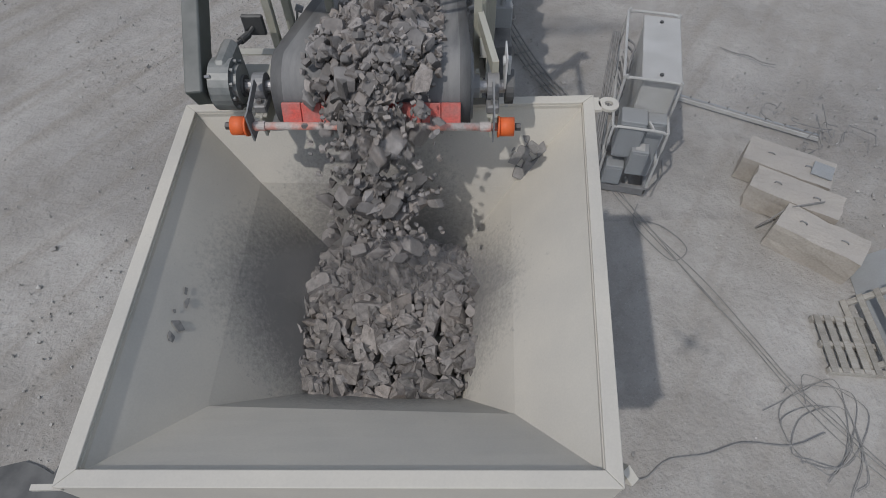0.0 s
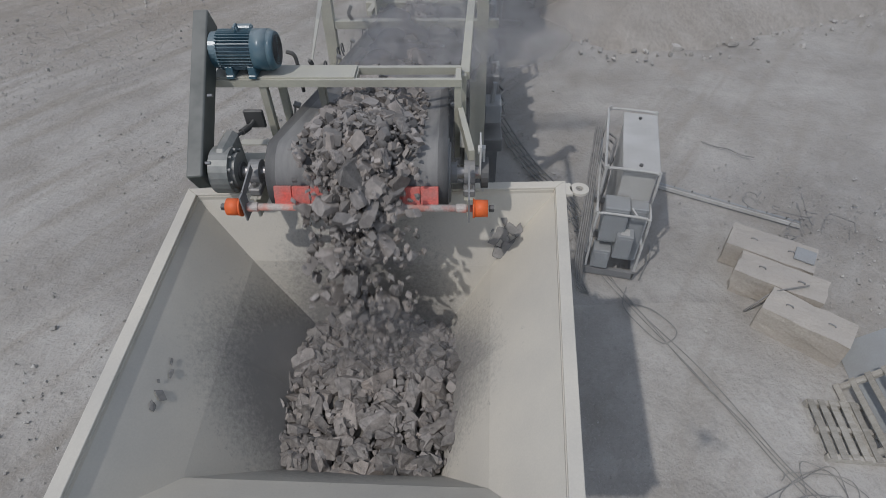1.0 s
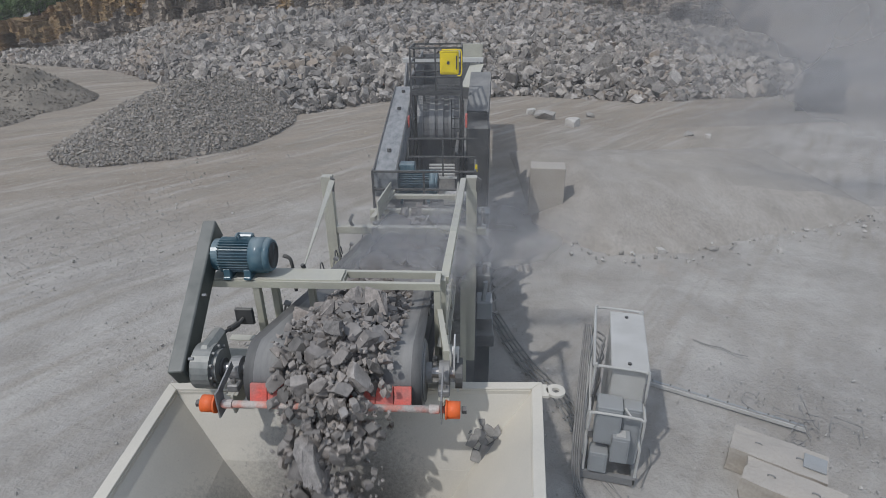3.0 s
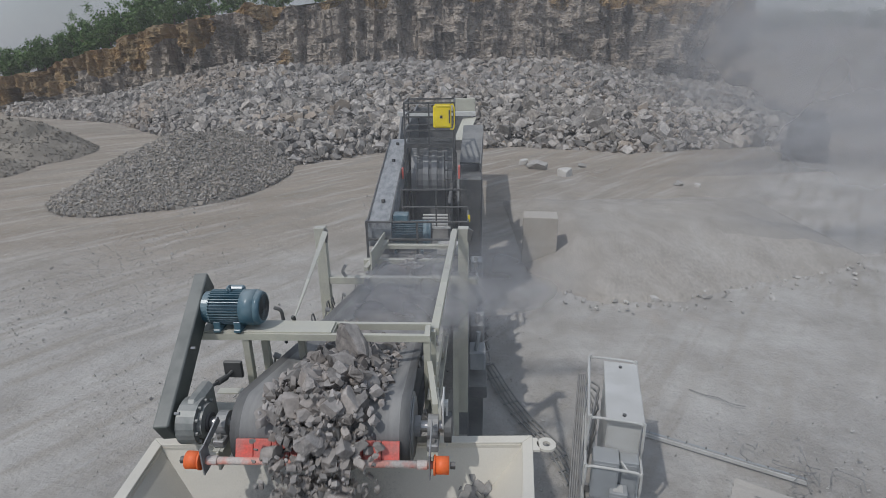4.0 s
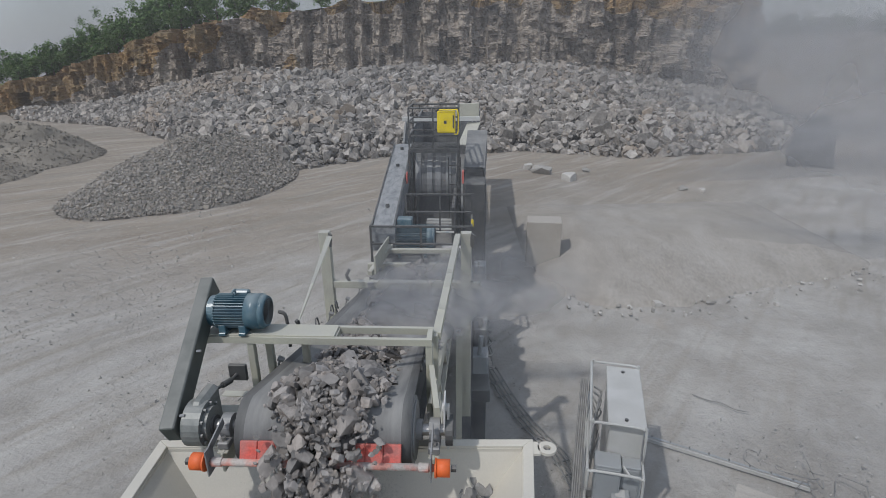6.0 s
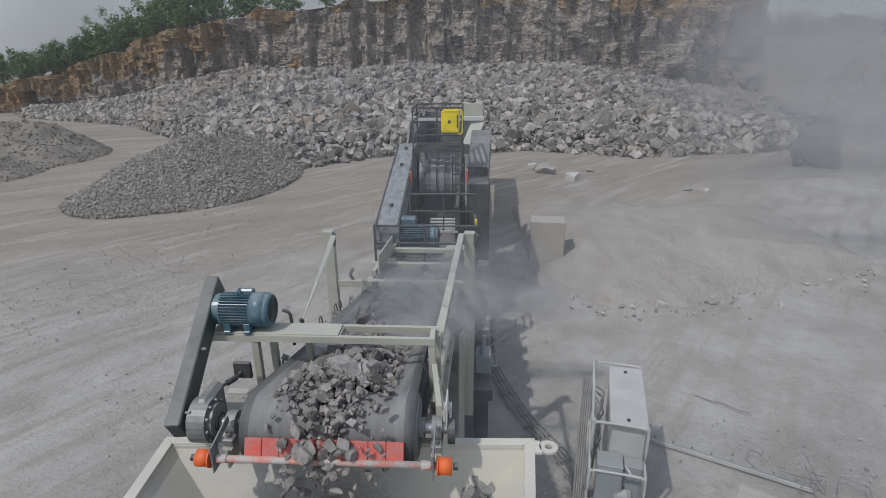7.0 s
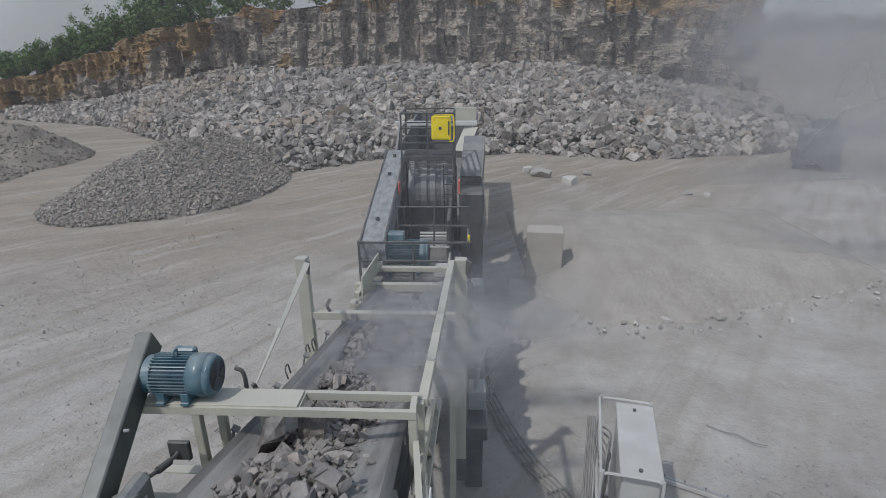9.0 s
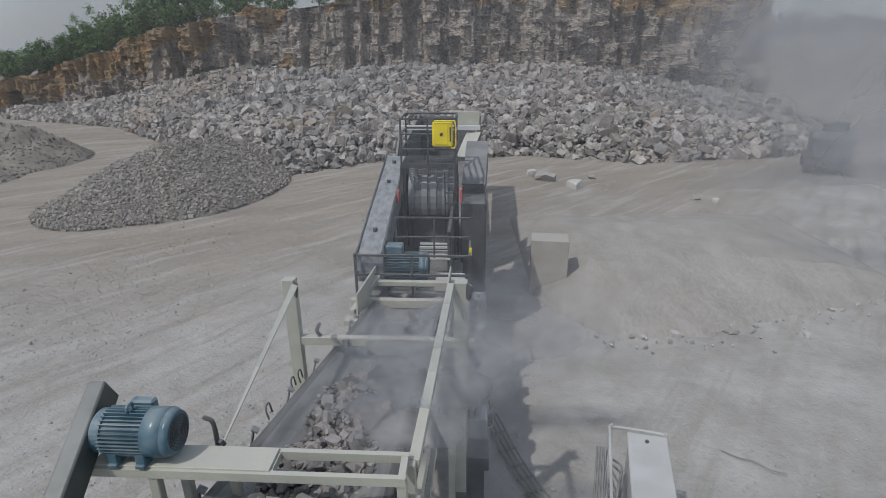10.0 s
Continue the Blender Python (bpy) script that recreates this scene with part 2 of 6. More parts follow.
M_YELLOW = mat("yellow_box", (0.80, 0.62, 0.01), (0.70, 0.53, 0.01), 4, 0.5, 0, 60, 0.05, speck=0.05)
M_WHITE = mat("dusty_white_panel", (0.55, 0.55, 0.53), (0.43, 0.425, 0.40), 2, 0.6, 0, 50, 0.1, dust=0.6, dust_color=(0.43, 0.42, 0.40), speck=0.06)
M_BOXGREY = mat("grey_enclosure", (0.30, 0.32, 0.33), (0.25, 0.265, 0.275), 3, 0.55, 0, 50, 0.08, dust=0.35, speck=0.05)
M_CONCRETE = mat("cast_concrete", (0.42, 0.385, 0.335), (0.34, 0.30, 0.25), 1.6, 0.92, 0, 30, 0.4, dust=0.85, dust_color=(0.385, 0.362, 0.33))
M_CABLE = mat("dusty_cable", (0.15, 0.148, 0.145), (0.22, 0.215, 0.205), 5, 0.75, 0, 60, 0.1, dust=0.4)
M_WOOD = mat("grey_pallet_wood", (0.38, 0.36, 0.32), (0.29, 0.27, 0.235), 3, 0.9, 0, 45, 0.3, stretch=(1, 6, 1), vary=0.2)
M_LEAF = mat("leaves", (0.075, 0.135, 0.04), (0.12, 0.18, 0.06), 0.6, 0.7, 0, 6, 0, vary=0.4)
M_BARK = mat("bark", (0.10, 0.08, 0.06), (0.14, 0.115, 0.09), 3, 0.95, 0, 20, 0.6)
M_GRASS = mat("rough_grass", (0.09, 0.11, 0.035), (0.17, 0.14, 0.055), 0.5, 0.95, 0, 4, 0.8)
M_CLIFF = mat("cliff_rock", (0.205, 0.175, 0.146), (0.385, 0.332, 0.272), 0.5, 0.95, 0, 4, 0.6, stretch=(1.0, 1.0, 0.6), speck=0.25)
M_CLIFF_TOP = mat("ochre_overburden", (0.36, 0.235, 0.11), (0.23, 0.175, 0.105), 0.5, 0.95, 0, 3, 0.8)
M_FARBANK = mat("far_bank_soil", (0.24, 0.20, 0.155), (0.17, 0.155, 0.12), 0.05, 0.95, 0, 0.6, 0.6)
M_MUD = mat("caked_mud", (0.27, 0.26, 0.245), (0.20, 0.195, 0.185), 4, 0.95, 0, 30, 0.5)


# ---- mesh helpers ----
def mesh_of(bm, name):
    me = bpy.data.meshes.new(name)
    bm.normal_update()
    bm.to_mesh(me)
    bm.free()
    return me


def part(name, bm, material, parent=None, label="", smooth=False):
    me = mesh_of(bm, name)
    me.materials.append(material)
    if smooth:
        me.polygons.foreach_set("use_smooth", [len(p.vertices) == 4 for p in me.polygons])
    ob = new(name, me)
    if parent:
        ob.parent = parent
    if label:
        tagged(ob, label)
    return ob


def thing(name, m, label, category, group="", kind=""):
    ob = new(name)
    ob.empty_display_size = 0.2
    ob.matrix_world = m
    return tagged(ob, label, category, group, kind)


def box(bm, x0, x1, y0, y1, z0, z1, bevel=0.0):
    m = Matrix.Translation(((x0 + x1) / 2, (y0 + y1) / 2, (z0 + z1) / 2)) @ Matrix.Diagonal((x1 - x0, y1 - y0, z1 - z0, 1))
    vs = bmesh.ops.create_cube(bm, size=1, matrix=m)["verts"]
    if bevel:
        es = {e for v in vs for e in v.link_edges}
        bmesh.ops.bevel(bm, geom=list(es), offset=bevel, segments=1, affect="EDGES", clamp_overlap=True)
    return bm


def along(a, b, up=(0, 0, 1)):
    """The pose at the middle of a-b whose y axis runs along it, and the length."""
    a, b, up = Vector(a), Vector(b), Vector(up)
    y = (b - a).normalized()
    x = y.cross(up)
    x = x.normalized() if x.length > 1e-4 else Vector((1, 0, 0))
    z = x.cross(y)
    r = Matrix((x, y, z)).transposed().to_4x4()
    return Matrix.Translation((a + b) / 2) @ r, (b - a).length


def beam(bm, a, b, w, h, bevel=0.0):
    m, n = along(a, b)
    vs = bmesh.ops.create_cube(bm, size=1, matrix=m @ Matrix.Diagonal((w, n, h, 1)))["verts"]
    if bevel:
        es = {e for v in vs for e in v.link_edges}
        bmesh.ops.bevel(bm, geom=list(es), offset=bevel, segments=1, affect="EDGES", clamp_overlap=True)
    return bm


def cyl(bm, a, b, r, seg=16, r2=None):
    m, n = along(a, b)
    m = m @ Matrix.Rotation(radians(-90), 4, "X")
    bmesh.ops.create_cone(bm, cap_ends=True, segments=seg, radius1=r, radius2=r if r2 is None else r2, depth=n, matrix=m)
    return bm


def channel(bm, a, b, w, h, t=0.008):
    """A rolled C section from a to b, open to the outside."""
    m, n = along(a, b)
    for cx, cz, sx, sz in ((w / 2 - t / 2, 0, t, h), (0, h / 2 - t / 2, w - 2 * t, t), (0, -h / 2 + t / 2, w - 2 * t, t)):
        bmesh.ops.create_cube(bm, size=1, matrix=m @ Matrix.Translation((cx, 0, cz)) @ Matrix.Diagonal((sx, n, sz, 1)))
    return bm


def spline(pts, steps=6):
    ps = [Vector(p) for p in pts]
    ps = [2 * ps[0] - ps[1]] + ps + [2 * ps[-1] - ps[-2]]
    out = []
    for i in range(1, len(ps) - 2):
        a, b, c, d = ps[i - 1:i + 3]
        for k in range(steps):
            t = k / steps
            out.append(0.5 * ((2 * b) + (c - a) * t + (2 * a - 5 * b + 4 * c - d) * t * t + (3 * b - a - 3 * c + d) * t ** 3))
    return out + [ps[-2]]


def tube(bm, pts, r, seg=6, steps=6):
    ps = spline(pts, steps) if steps > 1 else [Vector(p) for p in pts]
    rings = []
    for i, p in enumerate(ps):
        y = (ps[min(i + 1, len(ps) - 1)] - ps[max(i - 1, 0)]).normalized()
        x = y.cross(Vector((0, 0, 1)))
        x = x.normalized() if x.length > 1e-3 else Vector((1, 0, 0))
        z = x.cross(y)
        rings.append([bm.verts.new(p + r * (x * math.cos(2 * math.pi * k / seg) + z * math.sin(2 * math.pi * k / seg))) for k in range(seg)])
    for a, b in zip(rings, rings[1:]):
        for k in range(seg):
            bm.faces.new((a[k], a[(k + 1) % seg], b[(k + 1) % seg], b[k]))
    bm.faces.new(rings[0][::-1])
    bm.faces.new(rings[-1])
    return bm


rng = np.random.default_rng(7)


def hull(p):
    """Vertices and triangles of the hull of scattered points."""
    bm = bmesh.new()
    for q in p:
        bm.verts.new(q)
    bmesh.ops.convex_hull(bm, input=bm.verts[:])
    bmesh.ops.delete(bm, geom=[v for v in bm.verts if not v.link_faces], context="VERTS")
    bmesh.ops.recalc_face_normals(bm, faces=bm.faces[:])
    bm.verts.index_update()
    v = np.array([q.co[:] for q in bm.verts])
    f = np.array([[q.index for q in t.verts] for t in bm.faces])
    bm.free()
    return v, f


def rock_shape(seed, points=15, flat=0.72):
    """An angular splinter about 1 across: the hull of a few scattered points."""
    g = np.random.default_rng(seed)
    p = g.normal(size=(points, 3))
    p /= np.linalg.norm(p, axis=1)[:, None]
    p *= g.uniform(0.40, 0.58, (points, 1)) * np.array([g.uniform(0.95, 1.3), g.uniform(0.85, 1.1), flat * g.uniform(0.85, 1.25)])
    return hull(p)


def block_shape(seed):
    """A broken block about 1 across: a skewed box with some corners knocked off."""
    g = np.random.default_rng(seed)
    dims = np.array([g.uniform(0.40, 0.52), g.uniform(0.32, 0.42), g.uniform(0.24, 0.36)])
    skew = np.eye(3) + g.normal(size=(3, 3)) * 0.16
    pts = []
    for c in np.stack(np.meshgrid((-1, 1), (-1, 1), (-1, 1)), -1).reshape(-1, 3):
        c = c * (1 + g.uniform(-0.22, 0.10, 3))
        if g.random() < 0.8:
            for axis in range(3):
                q = c.copy()
                q[axis] *= 1 - g.uniform(0.2, 0.7)
                pts.append(q)
        else:
            pts.append(c)
    return hull((np.array(pts) * dims) @ skew.T)


ROCKS = [block_shape(s) if s % 3 else rock_shape(s, 13) for s in range(14)]


def rough_shape(seed):
    """A broken stone with chipped, uneven faces."""
    g = np.random.default_rng(seed)
    v, f = block_shape(seed) if seed % 4 else rock_shape(seed, 14)
    bm = bmesh.new()
    vs = [bm.verts.new(p) for p in v]
    for t in f:
        bm.faces.new([vs[k] for k in t])
    bmesh.ops.dissolve_limit(bm, angle_limit=radians(12), verts=bm.verts[:], edges=bm.edges[:])
    bmesh.ops.triangulate(bm, faces=bm.faces[:])
    bmesh.ops.subdivide_edges(bm, edges=bm.edges[:], cuts=1, use_grid_fill=True)
    bmesh.ops.triangulate(bm, faces=bm.faces[:])
    for q in bm.verts:
        q.co += Vector(g.normal(size=3)) * 0.022 + q.co * 0.10 * noise.noise(q.co * 3.0 + Vector((seed, 0, 0)))
    bm.verts.index_update()
    out = np.array([q.co[:] for q in bm.verts]), np.array([[q.index for q in t.verts] for t in bm.faces])
    bm.free()
    return out


ROCKS_FINE = [rough_shape(40 + s) for s in range(14)]


def turns(g, k, tilt=1.0):
    """k random rotation matrices."""
    q = g.normal(size=(k, 4))
    q[:, 1:3] *= tilt
    q /= np.linalg.norm(q, axis=1)[:, None]
    w, x, y, z = q.T
    return np.stack([np.stack([1 - 2 * (y * y + z * z), 2 * (x * y - z * w), 2 * (x * z + y * w)], 1),
                     np.stack([2 * (x * y + z * w), 1 - 2 * (x * x + z * z), 2 * (y * z - x * w)], 1),
                     np.stack([2 * (x * z - y * w), 2 * (y * z + x * w), 1 - 2 * (x * x + y * y)], 1)], 1)


def mesh_from(name, v, f, material):
    me = bpy.data.meshes.new(name)
    me.vertices.add(len(v))
    me.vertices.foreach_set("co", np.asarray(v, dtype=np.float32).ravel())
    k = f.shape[1]
    me.loops.add(f.size)
    me.loops.foreach_set("vertex_index", f.astype(np.int32).ravel())
    me.polygons.add(len(f))
    me.polygons.foreach_set("loop_start", np.arange(0, f.size, k, dtype=np.int32))
    me.polygons.foreach_set("use_smooth", np.zeros(len(f), dtype=bool))
    me.update(calc_edges=True)
    me.validate()
    me.materials.append(material)
    return me


def rubble(name, where, sizes, material, seed, shapes=None, tilt=1.0):
    """One mesh of many stones at the places given."""
    shapes = shapes or ROCKS
    g = np.random.default_rng(seed)
    rs = turns(g, len(where), tilt)
    vs, fs, at = [], [], 0
    pick = g.integers(len(shapes), size=len(where))
    for i, (p, s) in enumerate(zip(where, sizes)):
        v, f = shapes[pick[i]]
        vs.append(v @ rs[i].T * s + p)
        fs.append(f + at)
        at += len(v)
    return mesh_from(name, np.concatenate(vs), np.concatenate(fs), material)


def hills(x, y, scale, seed=0.0, octaves=4):
    """Smooth noise over arrays of places, from sums of turned waves."""
    out, amp = np.zeros_like(x, dtype=float), 1.0
    g = np.random.default_rng(int(seed * 10) + 3)
    for o in range(octaves):
        for _ in range(5):
            a, ph = g.uniform(0, 2 * math.pi, 2)
            k = scale * 2 ** o * g.uniform(0.7, 1.4)
            out += amp / 5 * np.sin(k * (x * math.cos(a) + y * math.sin(a)) + ph) * 1.6
        amp *= 0.5
    return out


def sheet_mesh(name, xs, ys, z, material):
    """A mesh over the grid xs, ys with the heights z[iy, ix]."""
    gx, gy = np.meshgrid(xs, ys)
    v = np.stack([gx, gy, z], -1).reshape(-1, 3)
    nx, ny = len(xs), len(ys)
    i = (np.arange(ny - 1)[:, None] * nx + np.arange(nx - 1)[None]).ravel()
    f = np.stack([i, i + 1, i + nx + 1, i + nx], 1)
    return mesh_from(name, v, f, material)


# ---- ground, heaps, cliff ----
def table(x, *pairs):
    return np.interp(x, [p[0] for p in pairs], [p[1] for p in pairs])


def rubble_foot(x):
    return table(x, (-60, 70), (-45, 63), (-34, 58), (-24, 48), (-17, 41), (-12, 34.5), (-8.5, 37), (-5.5, 40), (5, 42), (13, 39), (24, 41), (34, 52))


def rubble_top(x):
    return table(x, (-60, 0.5), (-47, 0.8), (-36, 2.2), (-31, 3.4), (-22, 4.7), (-13, 5.0), (-5, 5.4), (4, 4.9), (12, 4.9), (21, 3.9), (30, 2.2), (36, 1.0))


def cliff_y(x):
    return table(x, (-95, 84), (-55, 70), (-38, 66), (-25, 62), (-8, 61), (8, 60.5), (22, 61), (33, 62), (35, 75), (37, 120))


def cliff_top(x):
    return table(x, (-95, 0.5), (-70, 2.0), (-52, 4.2), (-44, 6.2), (-38, 7.6), (-32, 9.3), (-22, 10.8), (-10, 12.0), (0, 12.7), (12, 12.9), (37, 12.9))


def build_ground():
    xs = np.concatenate([[-900, -400, -200, -120, -80], np.arange(-60, -12, 1.5), np.arange(-12, 14, 0.35), np.arange(14, 45, 1.5), [60, 90, 140, 250, 500, 900]])
    ys = np.concatenate([[-900, -300, -100, -40, -15], np.arange(-6, 24, 0.35), np.arange(24, 70, 1.2), [80, 100, 140, 220, 400, 900]])
    gx, gy = np.meshgrid(xs, ys)
    near = np.clip(1 - np.hypot(gx, gy - 15) / 60, 0, 1)
    z = near * (0.05 * hills(gx, gy, 0.5, 1) + 0.025 * hills(gx, gy, 2.2, 2, 2))
    z = np.where((np.abs(gx) < 4) & (gy < 12), z * 0.5, z) - 0.03
    ob = new("ground", sheet_mesh("ground", xs, ys, z, M_GROUND))
    ob.data.polygons.foreach_set("use_smooth", [True] * len(ob.data.polygons))
    tagged(ob, "pale grey dusty quarry floor with a tan haul road", "ground", kind="structure")
    g = np.random.default_rng(5)
    k = 70000
    x, y = g.uniform(-19, 18, k), 1 + 33 * g.random(k) ** 1.15
    keep = hills(x, y, 0.6, 6) + g.normal(size=k) * 0.6 > np.where(x > 2, 0.85, 0.25)
    x, y = x[keep], y[keep]
    s = g.uniform(0.012, 0.042, len(x)) * np.where(g.random(len(x)) < 0.025, 2.2, 1)
    me = rubble("pebbles", np.stack([x, y, s * 0.1], 1), s, M_PEBBLE, 8)
    tagged(new("loose_pebbles", me), "loose grey pebbles scattered over the dusty floor", "gravel", kind="stuff")


def heap_z(x, y, lobes):
    z = np.zeros_like(x)
    for cx, cy, rx, ry, h in lobes:
        d = np.hypot((x - cx) / rx, (y - cy) / ry)
        z = np.maximum(z, h * np.clip(1 - d, 0, 1) ** 0.9)
    return z


def heap(name, lobes, extent, step, material, label, rough=0.12):
    x0, x1, y0, y1 = extent
    xs, ys = np.arange(x0, x1, step), np.arange(y0, y1, step)
    gx, gy = np.meshgrid(xs, ys)
    z = heap_z(gx, gy, lobes)
    z = np.where(z > 0.02, z + rough * hills(gx, gy, 1.5, 4) * np.clip(z, 0, 1), -0.25)
    ob = new(name, sheet_mesh(name, xs, ys, z, material))
    ob.data.polygons.foreach_set("use_smooth", [True] * len(ob.data.polygons))
    return tagged(ob, label, "heap", kind="structure")


STOCK = [(-15.4, 32.6, 5.8, 7.4, 2.9), (-16.9, 29.4, 4.1, 4.9, 1.9), (-14.6, 36.5, 4.8, 5.0, 2.4), (-18.0, 36.0, 4.6, 6, 1.9), (-12.9, 32.0, 3.0, 4.0, 1.3)]
DARK = [(-31.2, 40.0, 4.8, 5.5, 2.5), (-35.5, 38.0, 5.5, 6.0, 2.5), (-41, 46, 8, 7, 2.0), (-31.5, 34.5, 4.5, 4.5, 1.4)]


def build_heaps():
    heap("gravel_stockpile", STOCK, (-27, -7, 24, 44), 0.3, M_HEAP, "conical stockpile of grey crushed gravel beside the haul road")
    g = np.random.default_rng(11)
    x, y = g.uniform(-26, -8, 36000), g.uniform(24, 43, 36000)
    z = heap_z(x, y, STOCK)
    sel = z > 0.03
    x, y, z = x[sel], y[sel], z[sel]
    bald = hills(x, y, 0.7, 9) > 1.4
    x, y, z = x[~bald], y[~bald], z[~bald]
    s = g.uniform(0.06, 0.17, len(x)) * np.where(g.random(len(x)) < 0.1, 1.5, 1)
    tagged(new("stockpile_stones", rubble("stockpile_stones", np.stack([x, y, z + 0.12 * hills(x, y, 1.5, 4) * np.clip(z, 0, 1) + 0.02], 1), s, M_ROCK, 12)),
           "grey crushed stones covering the stockpile", "gravel", kind="stuff")
    heap("overburden_heap", DARK, (-50, -22, 27, 54), 0.35, M_DARKHEAP, "dark brown heaps of dumped fines by the haul road", 0.4)
    x, y = g.uniform(-48, -23, 14000), g.uniform(28, 53, 14000)
    z = heap_z(x, y, DARK)
    sel = z > 0.05
    s = g.uniform(0.05, 0.2, sel.sum())
    tagged(new("heap_clods", rubble("heap_clods", np.stack([x, y, z + 0.4 * hills(x, y, 1.5, 4) * np.clip(z, 0, 1)], 1)[sel], s, M_DARKHEAP, 14)), "dark clods lying on the dumped fines", "clods", kind="stuff")
    xs, ys = np.arange(2.6, 18, 0.25), np.arange(13.8, 29, 0.25)
    gx, gy = np.meshgrid(xs, ys)
    front = table(gx, (2.6, 17.5), (3.6, 16.0), (5, 15.1), (7.2, 15.2), (9.8, 16.2), (13, 17.2), (18, 20))
    edge = np.minimum(np.clip((gy - front) / 3.6, 0, 1), np.clip((26.5 - gy) / 4.0, 0, 1))
    edge = np.minimum(edge, np.clip((gx - 2.8) / 2.2, 0, 1))
    edge = np.minimum(edge, np.clip((15.2 - gx) / 4, 0, 1))
    z = 0.95 * edge ** 0.75 * (1 + 0.12 * hills(gx, gy, 0.5, 3)) + 0.05 * hills(gx, gy, 2.6, 5) * np.clip(edge * 4, 0, 1)
    z = np.where(edge > 0.005, z, -0.25)
    ob = new("dirt_mound", sheet_mesh("dirt_mound", xs, ys, z, M_MOUND))
    ob.data.polygons.foreach_set("use_smooth", [True] * len(ob.data.polygons))
    tagged(ob, "long flat-topped mound of pale dusty soil", "mound", kind="structure")
    x = g.uniform(3, 15, 170)
    y = table(x, (2.6, 17.5), (3.6, 16.0), (5, 15.1), (7.2, 15.2), (9.8, 16.2), (13, 17.2), (18, 20)) + g.normal(size=170) * 0.5
    s = np.clip(g.lognormal(-2.3, 0.5, 170) * 0.8, 0.03, 0.22)
    tagged(new("mound_stones", rubble("mound_stones", np.stack([x, y, s * 0.1], 1), s, M_PEBBLE, 13)), "loose stones along the foot of the mound", "gravel", kind="stuff")


def slope_z(x, y):
    f = rubble_foot(x)
    back = cliff_y(x) - 1.5
    t = np.clip((y - f) / np.maximum(back - f, 1), 0, 1)
    return rubble_top(x) * (0.15 * np.clip(t * 12, 0, 1) + 0.85 * t) * (1 + 0.10 * hills(x, y, 0.25, 7, 3)) * np.clip(t * 30, 0, 1)


def build_rubble():
    xs, ys = np.arange(-58, 36, 0.8), np.arange(36, 72, 0.8)
    gx, gy = np.meshgrid(xs, ys)
    z = np.where(gy > rubble_foot(gx), slope_z(gx, gy) - 0.75, -0.5)
    tagged(new("muck_pile", sheet_mesh("muck_pile", xs, ys, z, M_HEAP)), "slope of grey fines under blasted rock at the cliff foot", "rock slope", kind="structure")
    g = np.random.default_rng(21)
    k = 36000
    x = g.uniform(-52, 33, k)
    y = rubble_foot(x) - 0.4 + g.random(k) ** 1.0 * (cliff_y(x) - 0.5 - rubble_foot(x))
    z = slope_z(x, y)
    size = np.clip(g.lognormal(-1.08, 0.46, k), 0.16, 1.15)
    size *= np.where(x < -22, 0.75, 1)
    pos = np.stack([x, y, z + size * 0.12 + g.uniform(-0.15, 0.30, k)], 1)
    warm = (hills(x, y, 0.22, 15) + g.normal(size=k) * 0.7) > 0.95
    named = np.argsort(np.hypot(x + 1, y - 44) - size * 6)[:280]
    rest = np.ones(k, bool)
    rest[named] = False
    for sel, material, label in ((rest & ~warm, M_BOULDER, "grey blasted boulders heaped at the foot of the quarry face"),
                                 (rest & warm, M_BOULDER_WARM, "tan weathered boulders among the grey ones")):
        tagged(new("boulder_slope", rubble("boulder_slope", pos[sel], size[sel], material, 22 + int(warm[sel][0]))), label, "boulders", kind="stuff")
    shapes = []
    for i, (v, f) in enumerate(ROCKS):
        shapes.append((mesh_from("boulder", v, f, M_BOULDER), mesh_from("boulder", v, f, M_BOULDER_WARM)))
    rs = turns(g, len(named))
    for i, j in enumerate(named):
        ob = new("boulder", shapes[i % len(shapes)][int(warm[j])])
        s = size[j]
        m = Matrix([list(r) for r in rs[i]]).to_4x4()
        ob.matrix_world = Matrix.Translation(pos[j]) @ m @ Matrix.Diagonal((s, s, s, 1))
        tagged(ob, "tan weathered boulder on the blasted rock slope" if warm[j] else "grey angular blasted boulder on the rock slope", "boulder", "boulders on the rock slope")
    pale = [mesh_from("boulder", v, f, M_PEBBLE) for v, f in ROCKS[:4]]
    for i, (bx, by, s) in enumerate(((5.7, 33.9, 1.2), (7.05, 32.1, 0.95), (5.0, 35.2, 0.7), (12.7, 29.4, 0.55), (8.6, 34.4, 0.5), (13.6, 29.0, 0.4))):
        ob = new("boulder", pale[i % 4])
        ob.matrix_world = Matrix.Translation((bx, by, s * 0.14)) @ Matrix.Rotation(bx, 4, "Z") @ Matrix.Diagonal((s, s * 0.8, s, 1))
        tagged(ob, "pale boulder lying on the haul road verge", "boulder", "boulders on the verge")


